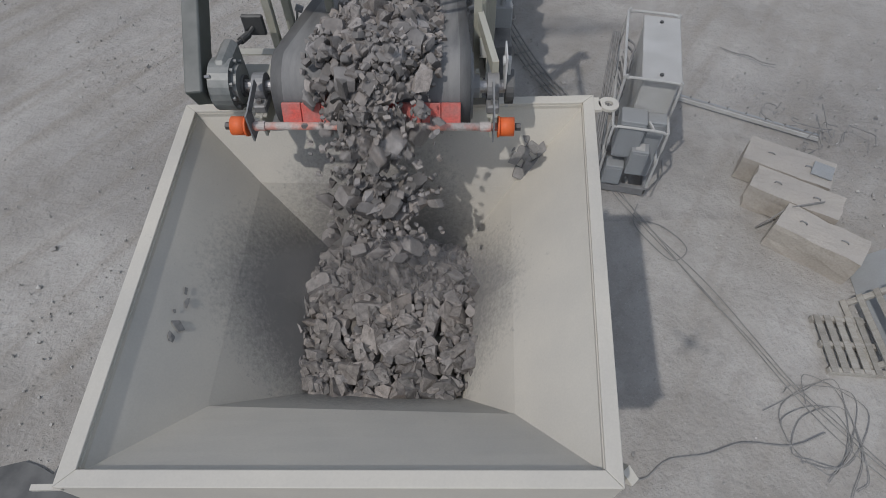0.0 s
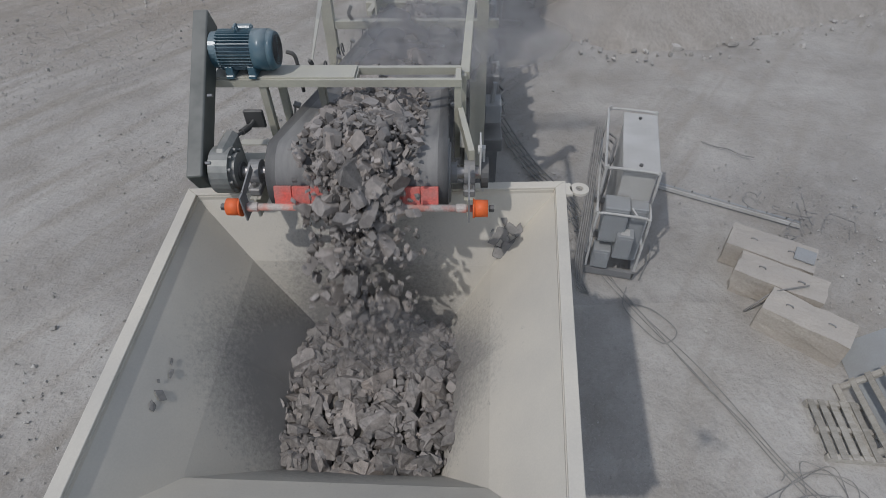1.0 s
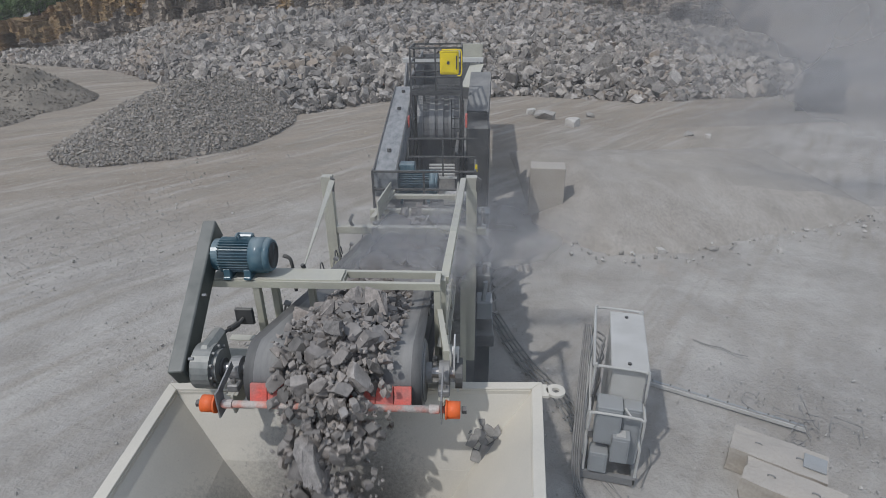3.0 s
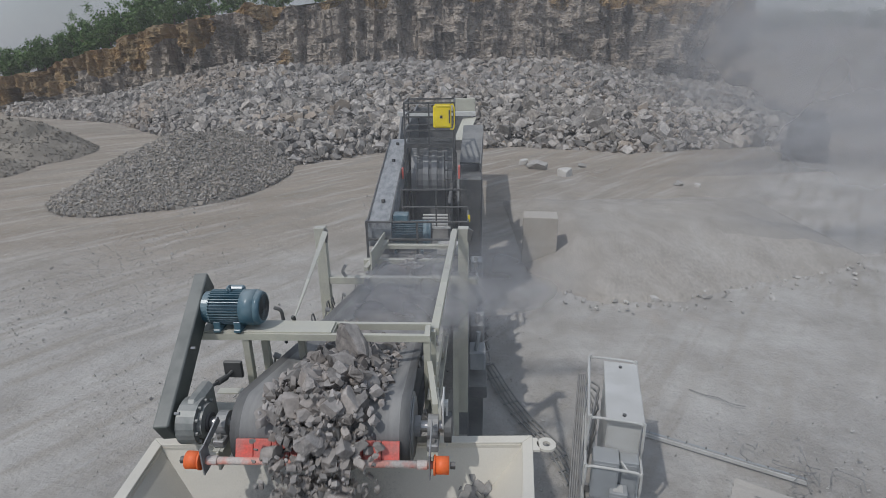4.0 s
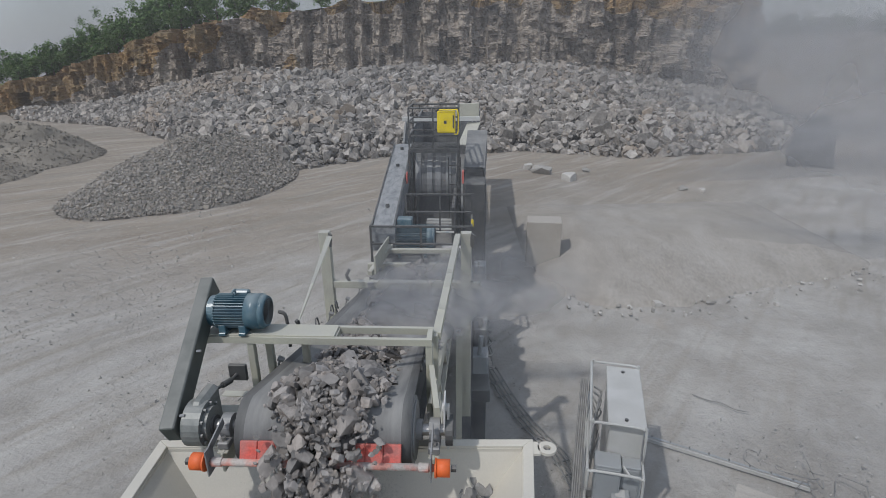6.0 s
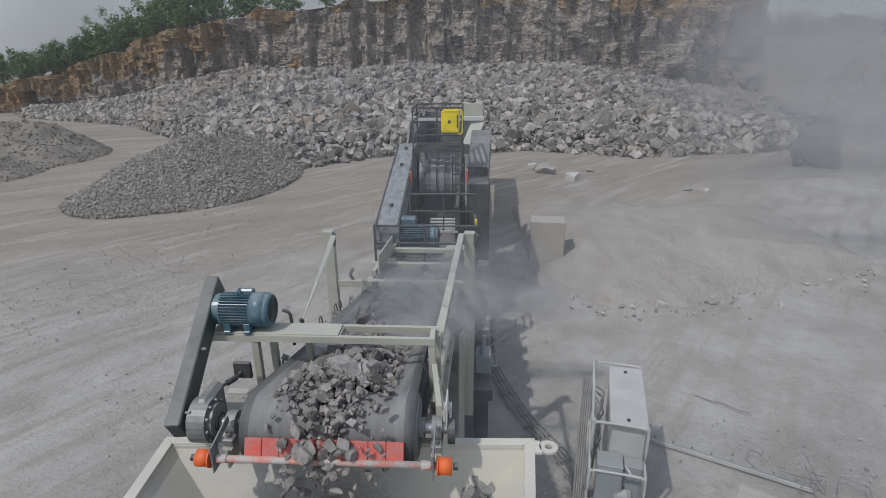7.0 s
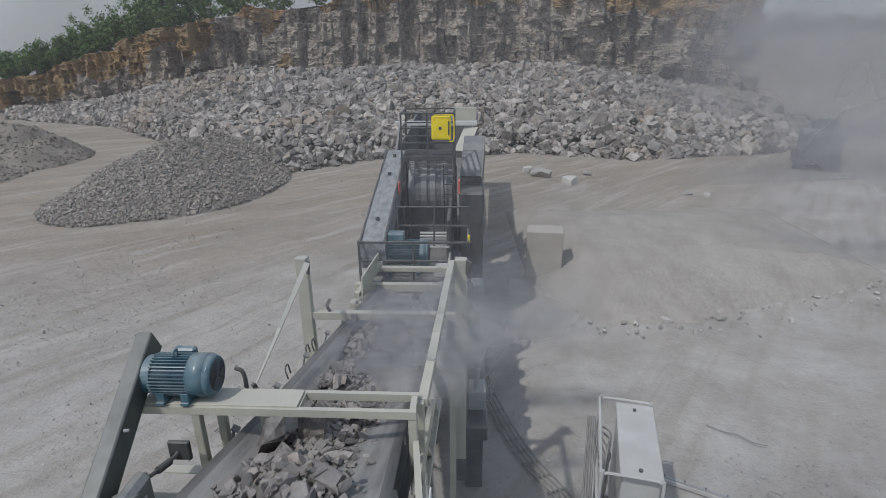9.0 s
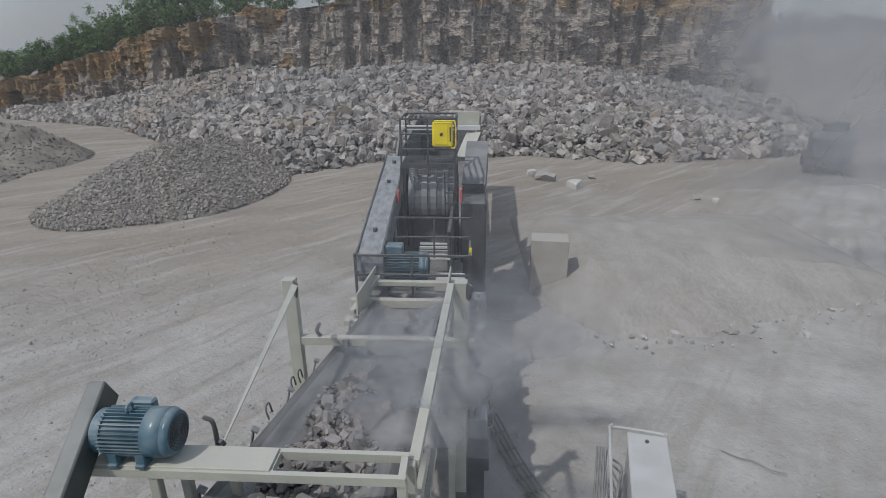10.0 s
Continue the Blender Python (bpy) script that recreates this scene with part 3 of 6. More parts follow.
def build_cliff():
    g = np.random.default_rng(31)
    xs = np.concatenate([np.arange(-94, -56, 0.6), np.arange(-56, 32.8, 0.14), np.linspace(32.9, 37, 60)])
    rows = np.linspace(0, 1, 112)
    gx = np.repeat(xs[None], len(rows), 0)
    low = np.where(gx > -60, np.maximum(0.0, rubble_top(gx) - 2.2), -0.2)
    top = cliff_top(gx) + 0.35 * hills(gx, gx * 0, 1.1, 12)
    gz = low + (top - low) * rows[:, None]

    def cells(gx, gz, wide, high, depth, seed):
        """Random offsets of blocks between joints that wander."""
        r = np.random.default_rng(seed)
        u = (gx + 0.5 * wide * hills(gx, gz, 0.9 / wide, seed, 2) * 0.5 + 200) / wide
        w = (gz + 0.5 * high * hills(gx, gz, 0.8 / high, seed + 1, 2) * 0.5 + 50) / high
        t = r.normal(size=(701, 301)) * depth
        ui = np.floor(u).astype(int)
        return t[ui % 701, (np.floor(w + r.random(701)[ui % 701] * 3)).astype(int) % 301]

    out = cells(gx, gz, 1.7, 6.0, 0.55, 5) + cells(gx, gz, 1.0, 1.9, 0.42, 6) + cells(gx, gz, 1.6, 0.55, 0.11, 8) + cells(gx, gz, 0.5, 0.8, 0.22, 7)
    gap = np.random.default_rng(9).random(701) < 0.2
    out += np.where(gap[np.floor((gx + 200) / 0.9).astype(int) % 701] & (gz > 4), 1.15 * np.clip((gz - 4) / 2, 0, 1), 0)
    out += g.normal(size=out.shape) * 0.04 + 0.4 * hills(gx, gz, 0.35, 17, 3) + gz * 0.08
    gy = cliff_y(gx) + out
    v = np.stack([gx + g.normal(size=gx.shape) * 0.03, gy, gz], -1).reshape(-1, 3)
    nx = len(xs)
    i = (np.arange(len(rows) - 1)[:, None] * nx + np.arange(nx - 1)[None]).ravel()
    f = np.stack([i, i + 1, i + nx + 1, i + nx], 1)
    cz, cx, ct = gz.ravel()[f].mean(1), gx.ravel()[f].mean(1), top.ravel()[f].mean(1)
    rim = ct - cz < np.interp(cx, [-60, -34, -26, -12, 8, 15, 33], [3.2, 2.6, 1.6, 0.5, 0.6, 2.4, 3.2]) + 1.1 * hills(cx, cz, 0.8, 19, 3)
    rim |= (hills(cx, cz * 0.3, 0.35, 23, 2) > np.where(cx < -16, 1.1, 1.7))
    me = mesh_from("quarry_cliff", v, f, M_CLIFF)
    me.materials.append(M_CLIFF_TOP)
    me.polygons.foreach_set("material_index", rim.astype(np.int32))
    tagged(new("quarry_cliff", me), "fractured grey-brown quarry face with an ochre weathered rim", "cliff", kind="structure")
    # plateau behind the rim
    xs = np.concatenate([np.arange(-94, 34, 2.0), [34]])
    rows = np.array([1.7, 3.4, 8, 20, 60, 200])
    gx = np.repeat(xs[None], len(rows), 0)
    gy = cliff_y(gx) + rows[:, None]
    z = cliff_top(gx) - 0.1 + 0.25 * hills(gx, gy, 0.4, 8) + np.clip(rows[:, None] - 3, 0, 20) * 0.04
    v = np.stack([gx, gy, z], -1).reshape(-1, 3)
    nx = len(xs)
    i = (np.arange(len(rows) - 1)[:, None] * nx + np.arange(nx - 1)[None]).ravel()
    tagged(new("plateau", mesh_from("plateau", v, np.stack([i, i + 1, i + nx + 1, i + nx], 1), M_GRASS)), "rough grass on the plateau above the quarry", "ground", kind="structure")
    # far side of the pit
    xs, ys = np.arange(36, 240, 4.0), np.array([100, 112, 120, 126, 150, 300])
    gx, gy = np.meshgrid(xs, ys)
    z = np.interp(gy, ys, [-0.3, 0.5, 5.5, 8.5, 9.5, 12]) * (1 + 0.12 * hills(gx, gy, 0.1, 2)) - 0.2
    tagged(new("far_bank", sheet_mesh("far_bank", xs, ys, z, M_FARBANK)), "distant ochre bank on the far side of the pit", "bank", kind="structure")


def leaf_tree(name, h, seed, label):
    """A tapered trunk, limbs and a crown of leafy clumps, uneven and open."""
    g = np.random.default_rng(seed)
    ob = thing(name, Matrix.Identity(4), label, "tree", "trees above the quarry")
    bm = bmesh.new()
    cyl(bm, (0, 0, -0.4), (0.05 * h, 0, h * 0.62), h * 0.028, 8, h * 0.012)
    for _ in range(7):
        a, z = g.uniform(0, 6.28), g.uniform(0.25, 0.55) * h
        cyl(bm, (0.03 * h, 0, z), (math.cos(a) * h * 0.24, math.sin(a) * h * 0.24, z + h * 0.2), h * 0.011, 5, h * 0.004)
    part("trunk", bm, M_BARK, ob)
    clumps = g.normal(size=(26, 3)) * [h * 0.19, h * 0.19, h * 0.21] + [0.02 * h, 0, h * 0.50]
    vs = []
    for c in clumps:
        k = 70
        p = c + g.normal(size=(k, 3)) * h * 0.062
        p[:, 2] = np.maximum(p[:, 2], 0.08 * h)
        d1, d2 = g.normal(size=(2, k, 3))
        d1 /= np.linalg.norm(d1, axis=1)[:, None]
        d2 = np.cross(d1, d2)
        d2 /= np.linalg.norm(d2, axis=1)[:, None]
        s = g.uniform(0.10, 0.22, (k, 1)) * (0.5 + h * 0.08)
        vs.append(np.stack([p - d1 * s, p - d2 * s * 0.6, p + d1 * s, p + d2 * s * 0.6], 1).reshape(-1, 3))
    v = np.concatenate(vs)
    cr = new("crown", mesh_from("crown", v, np.arange(len(v)).reshape(-1, 4), M_LEAF))
    cr.parent = ob
    return ob


def build_trees():
    base = [leaf_tree("tree", 5.5, 50, "leafy green tree standing on the quarry rim"), leaf_tree("tree", 4.2, 51, "leafy green tree standing on the quarry rim"), leaf_tree("tree", 3.0, 52, "green bush growing on the quarry rim")]
    g = np.random.default_rng(53)
    spots = [(-53, 6, 0), (-50, 5, 1), (-47.5, 7, 0), (-45, 4, 0), (-43, 6, 0), (-41, 4, 1), (-39.4, 6, 0), (-37.5, 4, 1), (-36, 7, 1), (-46, 2, 2), (-42, 2, 2), (-39, 2, 2),
             (-33.8, 7, 0), (-32.2, 6, 0), (-31, 8, 1), (-29.2, 8, 1), (-27.5, 7, 1), (-25.6, 8, 2), (-23.6, 8, 2), (-21, 9, 1), (-19, 9, 2), (-15, 8, 2), (-56, 3, 1), (-60, 3, 0), (-66, 4, 0), (-49, 2, 2), (-35, 2, 2)] + [(-58 + 1.35 * k, 1.6 + 1.3 * (k % 3), 2) for k in range(22)]
    for i, (x, back, kind) in enumerate(spots):
        y = float(cliff_y(x)) + back
        z = float(cliff_top(x)) + 0.05 + max(back - 3, 0) * 0.04
        s = g.uniform(0.95, 1.25) * (1.0 if kind == 2 else float(table(x, (-60, 0.6), (-46, 0.65), (-42, 0.72), (-39.4, 0.85), (-38, 0.45), (-36, 0.45), (-34, 1.2), (-31.5, 1.0), (-27, 0.75))))
        m = pose(x, y, z, 0, 0, g.uniform(0, 360))
        ob = base[kind] if i in (0, 1, 9) else copy_thing(base[kind], m)
        ob.matrix_world = m @ Matrix.Diagonal((s, s, s, 1))
    k = 26
    vs = []
    for i in range(k):
        c = np.array([g.uniform(60, 150), g.uniform(140, 155), 9.5])
        p = c + g.normal(size=(90, 3)) * [2.2, 1.5, 1.2] + [0, 0, 1.5]
        d1, d2 = g.normal(size=(2, 90, 3)) * 0.45
        vs.append(np.stack([p - d1, p - d2, p + d1, p + d2], 1).reshape(-1, 3))
    v = np.concatenate(vs)
    tagged(new("far_trees", mesh_from("far_trees", v, np.arange(len(v)).reshape(-1, 4), M_LEAF)), "distant line of green trees beyond the pit", "trees", kind="stuff")


build_ground()
build_heaps()
build_rubble()
build_cliff()
build_trees()


# ---- hopper ----
HOP = pose(-1.02, 2.55, 0)
RIM = [(-1.64, -1.53), (1.38, -1.60), (1.77, 1.53), (-1.70, 1.53)]
RINGS = [[(x * 0.94, y * 0.94, 4.09) for x, y in RIM],
         [(-1.175, -0.90, 3.56), (0.93, -0.98, 3.49), (1.10, 1.18, 3.40), (-1.175, 1.17, 3.55)],
         [(-0.46, -0.34, 2.42), (0.42, -0.40, 2.42), (0.46, 0.88, 2.42), (-0.46, 0.90, 2.42)]]


def build_hopper():
    ob = thing("feed_hopper", HOP, "cream-painted steel feed hopper, dusty and worn bare inside", "hopper")
    for a, b in ((0, 1), (1, 2), (2, 3), (3, 0)):
        for k, tag in ((0, "upper"), (1, "lower")):
            bm = bmesh.new()
            bm.faces.new([bm.verts.new(p) for p in (RINGS[k][a], RINGS[k][b], RINGS[k + 1][b], RINGS[k + 1][a])])
            bmesh.ops.subdivide_edges(bm, edges=bm.edges[:], cuts=3, use_grid_fill=True)
            p = part("hopper_" + tag + "_plate", bm, M_HOPPER, ob)
            s = p.modifiers.new("thickness", "SOLIDIFY")
            s.thickness, s.offset = 0.012, 0
        # flat rim, the upright band inside it and the skirt outside
        o0, o1 = Vector((*RIM[a], 0)), Vector((*RIM[b], 0))
        i0, i1 = o0 * 0.94, o1 * 0.94
        bm = bmesh.new()
        for z0, z1 in ((4.115, 4.15),):
            vs = [bm.verts.new(Vector((p.x, p.y, z))) for z in (z0, z1) for p in (o0, o1, i1, i0)]
            for q in ((3, 2, 1, 0), (4, 5, 6, 7), (0, 1, 5, 4), (1, 2, 6, 5), (2, 3, 7, 6), (3, 0, 4, 7)):
                bm.faces.new([vs[n] for n in q])
        p = part("rim", bm, M_HOPPER, ob)
        mod = p.modifiers.new("edge", "BEVEL")
        mod.width, mod.segments = 0.006, 2
        bm = bmesh.new()
        up = Vector((0, 0, 1))
        beam(bm, i0 + up * 4.10, i1 + up * 4.10, 0.012, 0.05)
        part("inner_band", bm, M_HOPPER, ob)
        bm = bmesh.new()
        beam(bm, o0 * 0.995 + up * 3.93, o1 * 0.995 + up * 3.93, 0.012, 0.37)
        part("rim_skirt", bm, M_HOPPER, ob)
    w, y0 = 1.62, -1.5
    # outer stiffeners and box underneath
    for x in (-1.5, -0.5, 0.5, 1.5):
        bm = bmesh.new()
        beam(bm, (x, y0 + 0.02, 3.9), (x * 0.6, y0 + 0.75, 2.4), 0.06, 0.10)
        part("stiffener", bm, M_HOPPER, ob)
    for y in (-1.1, 0.0, 1.1):
        for s in (-1, 1):
            bm = bmesh.new()
            edge = 1.51 + 0.125 * y if s > 0 else 1.60
            beam(bm, (s * edge, y, 3.78), (s * 0.85, y * 0.6, 2.4), 0.10, 0.06)
            part("stiffener", bm, M_HOPPER, ob)
    # lifting lug at the far corner, with a hole
    bm = bmesh.new()
    ring = [bmesh.ops.create_circle(bm, segments=20, radius=r)["verts"] for r in (0.085, 0.035)]
    for i in range(20):
        bm.faces.new((ring[0][i], ring[0][(i + 1) % 20], ring[1][(i + 1) % 20], ring[1][i]))
    ext = bmesh.ops.extrude_face_region(bm, geom=bm.faces[:])["geom"]
    bmesh.ops.translate(bm, verts=[v for v in ext if isinstance(v, bmesh.types.BMVert)], vec=(0, 0, 0.025))
    box(bm, -0.14, -0.07, -0.08, 0.08, 0, 0.025)
    bmesh.ops.recalc_face_normals(bm, faces=bm.faces[:])
    bmesh.ops.translate(bm, verts=bm.verts[:], vec=(1.88, 1.42, 4.12))
    part("lifting_lug", bm, M_HOPPER, ob)
    bm = bmesh.new()
    beam(bm, (-w - 0.15, y0 - 0.02, 4.11), (-w + 0.02, y0 - 0.02, 4.11), 0.03, 0.03)
    part("pin", bm, M_HOPPER, ob)
    # machine that carries the hopper
    ob = thing("crusher_chassis", HOP, "grey steel crusher chassis under the hopper", "machine")
    bm = bmesh.new()
    box(bm, -0.8, 0.8, -1.0, 1.0, 1.1, 2.42, 0.02)
    part("body", bm, M_SHADE, ob)
    for s in (-1, 1):
        bm = bmesh.new()
        box(bm, s * 1.0 - 0.22, s * 1.0 + 0.22, -2.2, 1.5, 0.0, 0.8, 0.15)
        part("track", bm, M_DARK, ob)
        for y in (-0.9, 0.9):
            bm = bmesh.new()
            beam(bm, (s * 0.9, y, 0.7), (s * 0.75, y, 2.4), 0.12, 0.12)
            part("leg", bm, M_SHADE, ob)
    # caked mud on the far wall
    clod = thing("mud_cake", HOP @ pose(1.22, 1.27, 3.70, 62, 0, -8), "cracked cake of drying mud stuck inside the hopper", "mud")
    g = np.random.default_rng(61)
    for i in range(11):
        v, f = ROCKS[i]
        a = i * 2.4
        r = 0.045 * math.sqrt(i)
        o = new("mud_piece", mesh_from("mud_piece", v * [0.10, 0.10, 0.045] * (1 + 0.4 * g.random()), f, M_MUD))
        o.parent = clod
        o.matrix_basis = pose(r * math.cos(a), r * 1.5 * math.sin(a), 0, 0, 0, g.uniform(0, 360))
    clod = thing("mud_splash", HOP @ pose(-1.375, -0.30, 3.86, 0, 55, 0), "dried mud splash on the sloping hopper wall", "mud")
    for i in range(5):
        v, f = ROCKS[i + 3]
        o = new("mud_piece", mesh_from("mud_piece", v * [0.035, 0.07, 0.012] * (0.5 + g.random()), f, M_MUD))
        o.parent = clod
        o.matrix_basis = pose(g.normal() * 0.02, -0.22 + 0.09 * i, 0, 0, 0, g.uniform(0, 60))
    # stone lying in the hopper
    k = 1700
    x, y = g.uniform(-1.2, 1.0, k), g.uniform(-0.8, 1.15, k)
    d = np.hypot((x + 0.02) / 0.95, (y - 0.14) / 0.88)
    z = 2.86 + 0.22 * np.clip(1 - d, -0.25, 1)
    inside = d < 1.03
    x, y, z = x[inside], y[inside], z[inside]
    s = np.clip(g.lognormal(-2.5, 0.48, len(x)), 0.045, 0.22)
    meshes = [mesh_from("hopper_rock", v, f, M_STREAM) for v, f in ROCKS_FINE]
    single = np.zeros(len(x), bool)
    single[np.argsort(-s)[:290]] = True
    o = new("hopper_gravel", rubble("hopper_gravel", np.stack([x, y, z], 1)[~single], s[~single], M_STREAM, 61))
    o.matrix_world = HOP
    tagged(o, "small broken stone lying between the rocks in the hopper", "gravel", kind="stuff")
    x, y, z, s = x[single], y[single], z[single], s[single]
    for p, size, r in zip(np.stack([x, y, z], 1), s, turns(g, len(x))):
        o = new("hopper_rock", meshes[int(g.integers(len(meshes)))])
        o.matrix_world = HOP @ Matrix.Translation(p) @ Matrix([list(q) for q in r]).to_4x4() @ Matrix.Diagonal((size, size, size, 1))
        tagged(o, "broken grey rock lying in the hopper", "rock", "rocks in the hopper")
    xs, ys = np.linspace(-0.80, 0.64, 30), np.linspace(-0.64, 0.99, 30)
    gx, gy = np.meshgrid(xs, ys)
    d = np.hypot(gx + 0.18, gy - 0.18)
    o = new("hopper_fines", sheet_mesh("hopper_fines", xs, ys, 2.76 + 0.24 * np.clip(1 - d, -0.4, 1) + 0.02 * hills(gx, gy, 9, 3), M_HEAP))
    o.matrix_world = HOP
    tagged(o, "dark fines between the stones in the hopper", "fines", kind="stuff")


# ---- conveyor ----
CON = pose(-1.05, 3.85, 0, 0, 0, -2.3)
HEAD_Z, HEAD_R, SLOPE, BELT_W = 4.47, 0.30, 0.245, 0.73
SPEED = 1.06


def edge_z(y):
    return HEAD_Z + HEAD_R - SLOPE * y


def trough(y):
    return 0.17 * min(max((y - 0.1) / 1.5, 0), 1)


def build_conveyor():
    ob = thing("belt_conveyor", CON, "cream steel belt conveyor with a dusty black rubber belt", "conveyor")
    # carrying belt, head wrap and return belt in one band
    bm = bmesh.new()
    rows = []
    path = [(y, edge_z(y), trough(y)) for y in np.arange(8.6, 0.01, -0.2)]
    path += [(-HEAD_R * math.sin(radians(a)), HEAD_Z + HEAD_R * math.cos(radians(a)), 0.0) for a in range(0, 181, 12)]
    path += [(y, edge_z(y) - 2 * HEAD_R, 0.0) for y in np.arange(0.3, 8.7, 0.5)]
    n = 19
    for y, z, tr in path:
        row = []
        for i in range(n):
            u = -1 + 2 * i / (n - 1)
            sag = tr * (1 - min(max((abs(u) - 0.36) / 0.64, 0), 1))
            row.append(bm.verts.new((u * BELT_W * (1 - 0.06 * tr / 0.17), y, z - sag)))
        rows.append(row)
    for a, b in zip(rows, rows[1:]):
        for i in range(n - 1):
            bm.faces.new((a[i], a[i + 1], b[i + 1], b[i])).material_index = int(i in (0, n - 2))
    bmesh.ops.recalc_face_normals(bm, faces=bm.faces[:])
    p = part("belt", bm, M_BELT, ob, "worn black rubber belt grey with dust", True)
    p.data.materials.append(M_BELT_EDGE)
    s = p.modifiers.new("thickness", "SOLIDIFY")
    s.thickness, s.offset = 0.014, 0.0
    # stringers on both sides, cross members, idlers
    for sx in (-1, 1):
        x = sx * 0.84
        bm = bmesh.new()
        channel(bm, (x, 0.35, edge_z(0.35) - 0.30), (x, 8.6, edge_z(8.6) - 0.30), 0.06, 0.18)
        part("stringer", bm, M_CREAM, ob)
        bm = bmesh.new()
        channel(bm, (x, 1.2, edge_z(1.2) - 0.85), (x, 8.6, edge_z(8.6) - 0.85), 0.06, 0.12)
        part("stringer", bm, M_CREAM, ob)
        for y in np.arange(1.4, 8.4, 1.15):
            bm = bmesh.new()
            beam(bm, (x, y, edge_z(y) - 0.38), (x, y + 0.5, edge_z(y + 0.5) - 0.8), 0.04, 0.04)
            part("brace", bm, M_CREAM, ob)
    for y in np.arange(1.0, 8.5, 1.0):
        bm = bmesh.new()
        z = edge_z(y) - trough(y) - 0.07
        cyl(bm, (-0.27, y, z), (0.27, y, z), 0.05, 12)
        for sx in (-1, 1):
            cyl(bm, (sx * 0.29, y, z), (sx * 0.70, y, z + trough(y) * 1.0), 0.05, 12)
        part("idler", bm, M_GREYSTEEL, ob)
        for sx in (-1, 1):
            bm = bmesh.new()
            beam(bm, (sx * 0.84, y, edge_z(y) - 0.22), (sx * 0.78, y, edge_z(y) + 0.02), 0.05, 0.012)
            cyl(bm, (sx * 0.74, y, edge_z(y) - 0.02), (sx * 0.80, y, edge_z(y) + 0.01), 0.03, 10)
            part("idler_bracket", bm, M_GREYSTEEL, ob)
    # head pulley, shaft, bearings
    pulley = new("head_pulley")
    pulley.parent = ob
    pulley.matrix_basis = Matrix.Translation((0, 0, HEAD_Z))
    bm = bmesh.new()
    cyl(bm, (-0.735, 0, 0), (0.735, 0, 0), HEAD_R - 0.012, 40)
    part("drum", bm, M_GREYSTEEL, pulley, smooth=True)
    for sx in (-1, 1):
        bm = bmesh.new()
        cyl(bm, (sx * 0.737, 0, 0), (sx * 0.75, 0, 0), HEAD_R - 0.05, 32)
        cyl(bm, (sx * 0.75, 0, 0), (sx * 0.80, 0, 0), 0.09, 18)
        part("end_disc", bm, M_GREYSTEEL, pulley)
    bm = bmesh.new()
    cyl(bm, (-1.32, 0, 0), (1.0, 0, 0), 0.05, 18)
    box(bm, -1.2, -1.0, -0.012, 0.012, 0.045, 0.056)
    part("shaft", bm, M_STEEL, pulley, "shiny steel drive shaft")
    for sx in (-1, 1):
        bm = bmesh.new()
        cyl(bm, (sx * 0.86, 0, HEAD_Z), (sx * 0.95, 0, HEAD_Z), 0.105, 20)
        box(bm, sx * 0.905 - 0.05, sx * 0.905 + 0.05, -0.17, 0.17, HEAD_Z - 0.13, HEAD_Z - 0.06, 0.01)
        part("bearing_block", bm, M_GREYSTEEL, ob)
        for y in (-0.13, 0.13):
            bm = bmesh.new()
            cyl(bm, (sx * 0.905, y, HEAD_Z - 0.06), (sx * 0.905, y, HEAD_Z - 0.025), 0.02, 6)
            part("bolt", bm, M_STEEL, ob)
        bm = bmesh.new()
        box(bm, sx * 0.90 - 0.012, sx * 0.90 + 0.012, -0.22, 0.75, HEAD_Z - 0.32, HEAD_Z - 0.13, 0.004)
        beam(bm, (sx * 0.905, -0.2, HEAD_Z - 0.14), (sx * 0.905, 0.6, HEAD_Z - 0.14), 0.09, 0.012)
        part("head_plate", bm, M_CREAM, ob)
    # takeup plate and arm on the open side of the pulley
    bm = bmesh.new()
    box(bm, 0.985, 0.998, -0.10, 0.12, HEAD_Z + 0.05, HEAD_Z + 0.32, 0.003)
    cyl(bm, (0.97, 0.02, HEAD_Z + 0.22), (1.03, 0.02, HEAD_Z + 0.22), 0.035, 12)
    beam(bm, (1.02, 0.02, HEAD_Z + 0.24), (1.02, -0.03, HEAD_Z - 0.16), 0.02, 0.06)
    part("latch_plate", bm, M_WHITE, ob)
    bm = bmesh.new()
    cyl(bm, (1.0, 0.0, HEAD_Z), (1.06, 0.0, HEAD_Z), 0.13, 20)
    part("shaft_cap", bm, M_DARK, ob)
    # motor platform: plate, front and back rails, legs
    pz = 4.91
    bm = bmesh.new()
    box(bm, -1.42, -0.13, 0.80, 1.03, pz - 0.012, pz + 0.006, 0.003)
    part("motor_plate", bm, M_CREAM, ob, "dusty pale platform plate")
    for y in (0.80, 1.03):
        bm = bmesh.new()
        channel(bm, (-1.42, y, pz - 0.045), (0.83, y, pz - 0.045), 0.05, 0.07)
        part("platform_rail", bm, M_CREAM, ob)
    for x in (-1.40, -0.14, 0.80):
        bm = bmesh.new()
        beam(bm, (x, 0.82, pz - 0.045), (x, 1.01, pz - 0.045), 0.05, 0.06)
        part("platform_rail", bm, M_CREAM, ob)
    for x, y, z0 in ((-0.98, 0.82, 4.15), (-0.88, 1.02, 4.0), (0.80, 0.82, 4.05), (0.84, 1.02, 4.0), (-0.50, 1.02, 4.4)):
        bm = bmesh.new()
        beam(bm, (x, y, z0), (x, y, pz - 0.08), 0.07, 0.07, 0.006)
        part("platform_leg", bm, M_CREAM, ob)
    bm = bmesh.new()
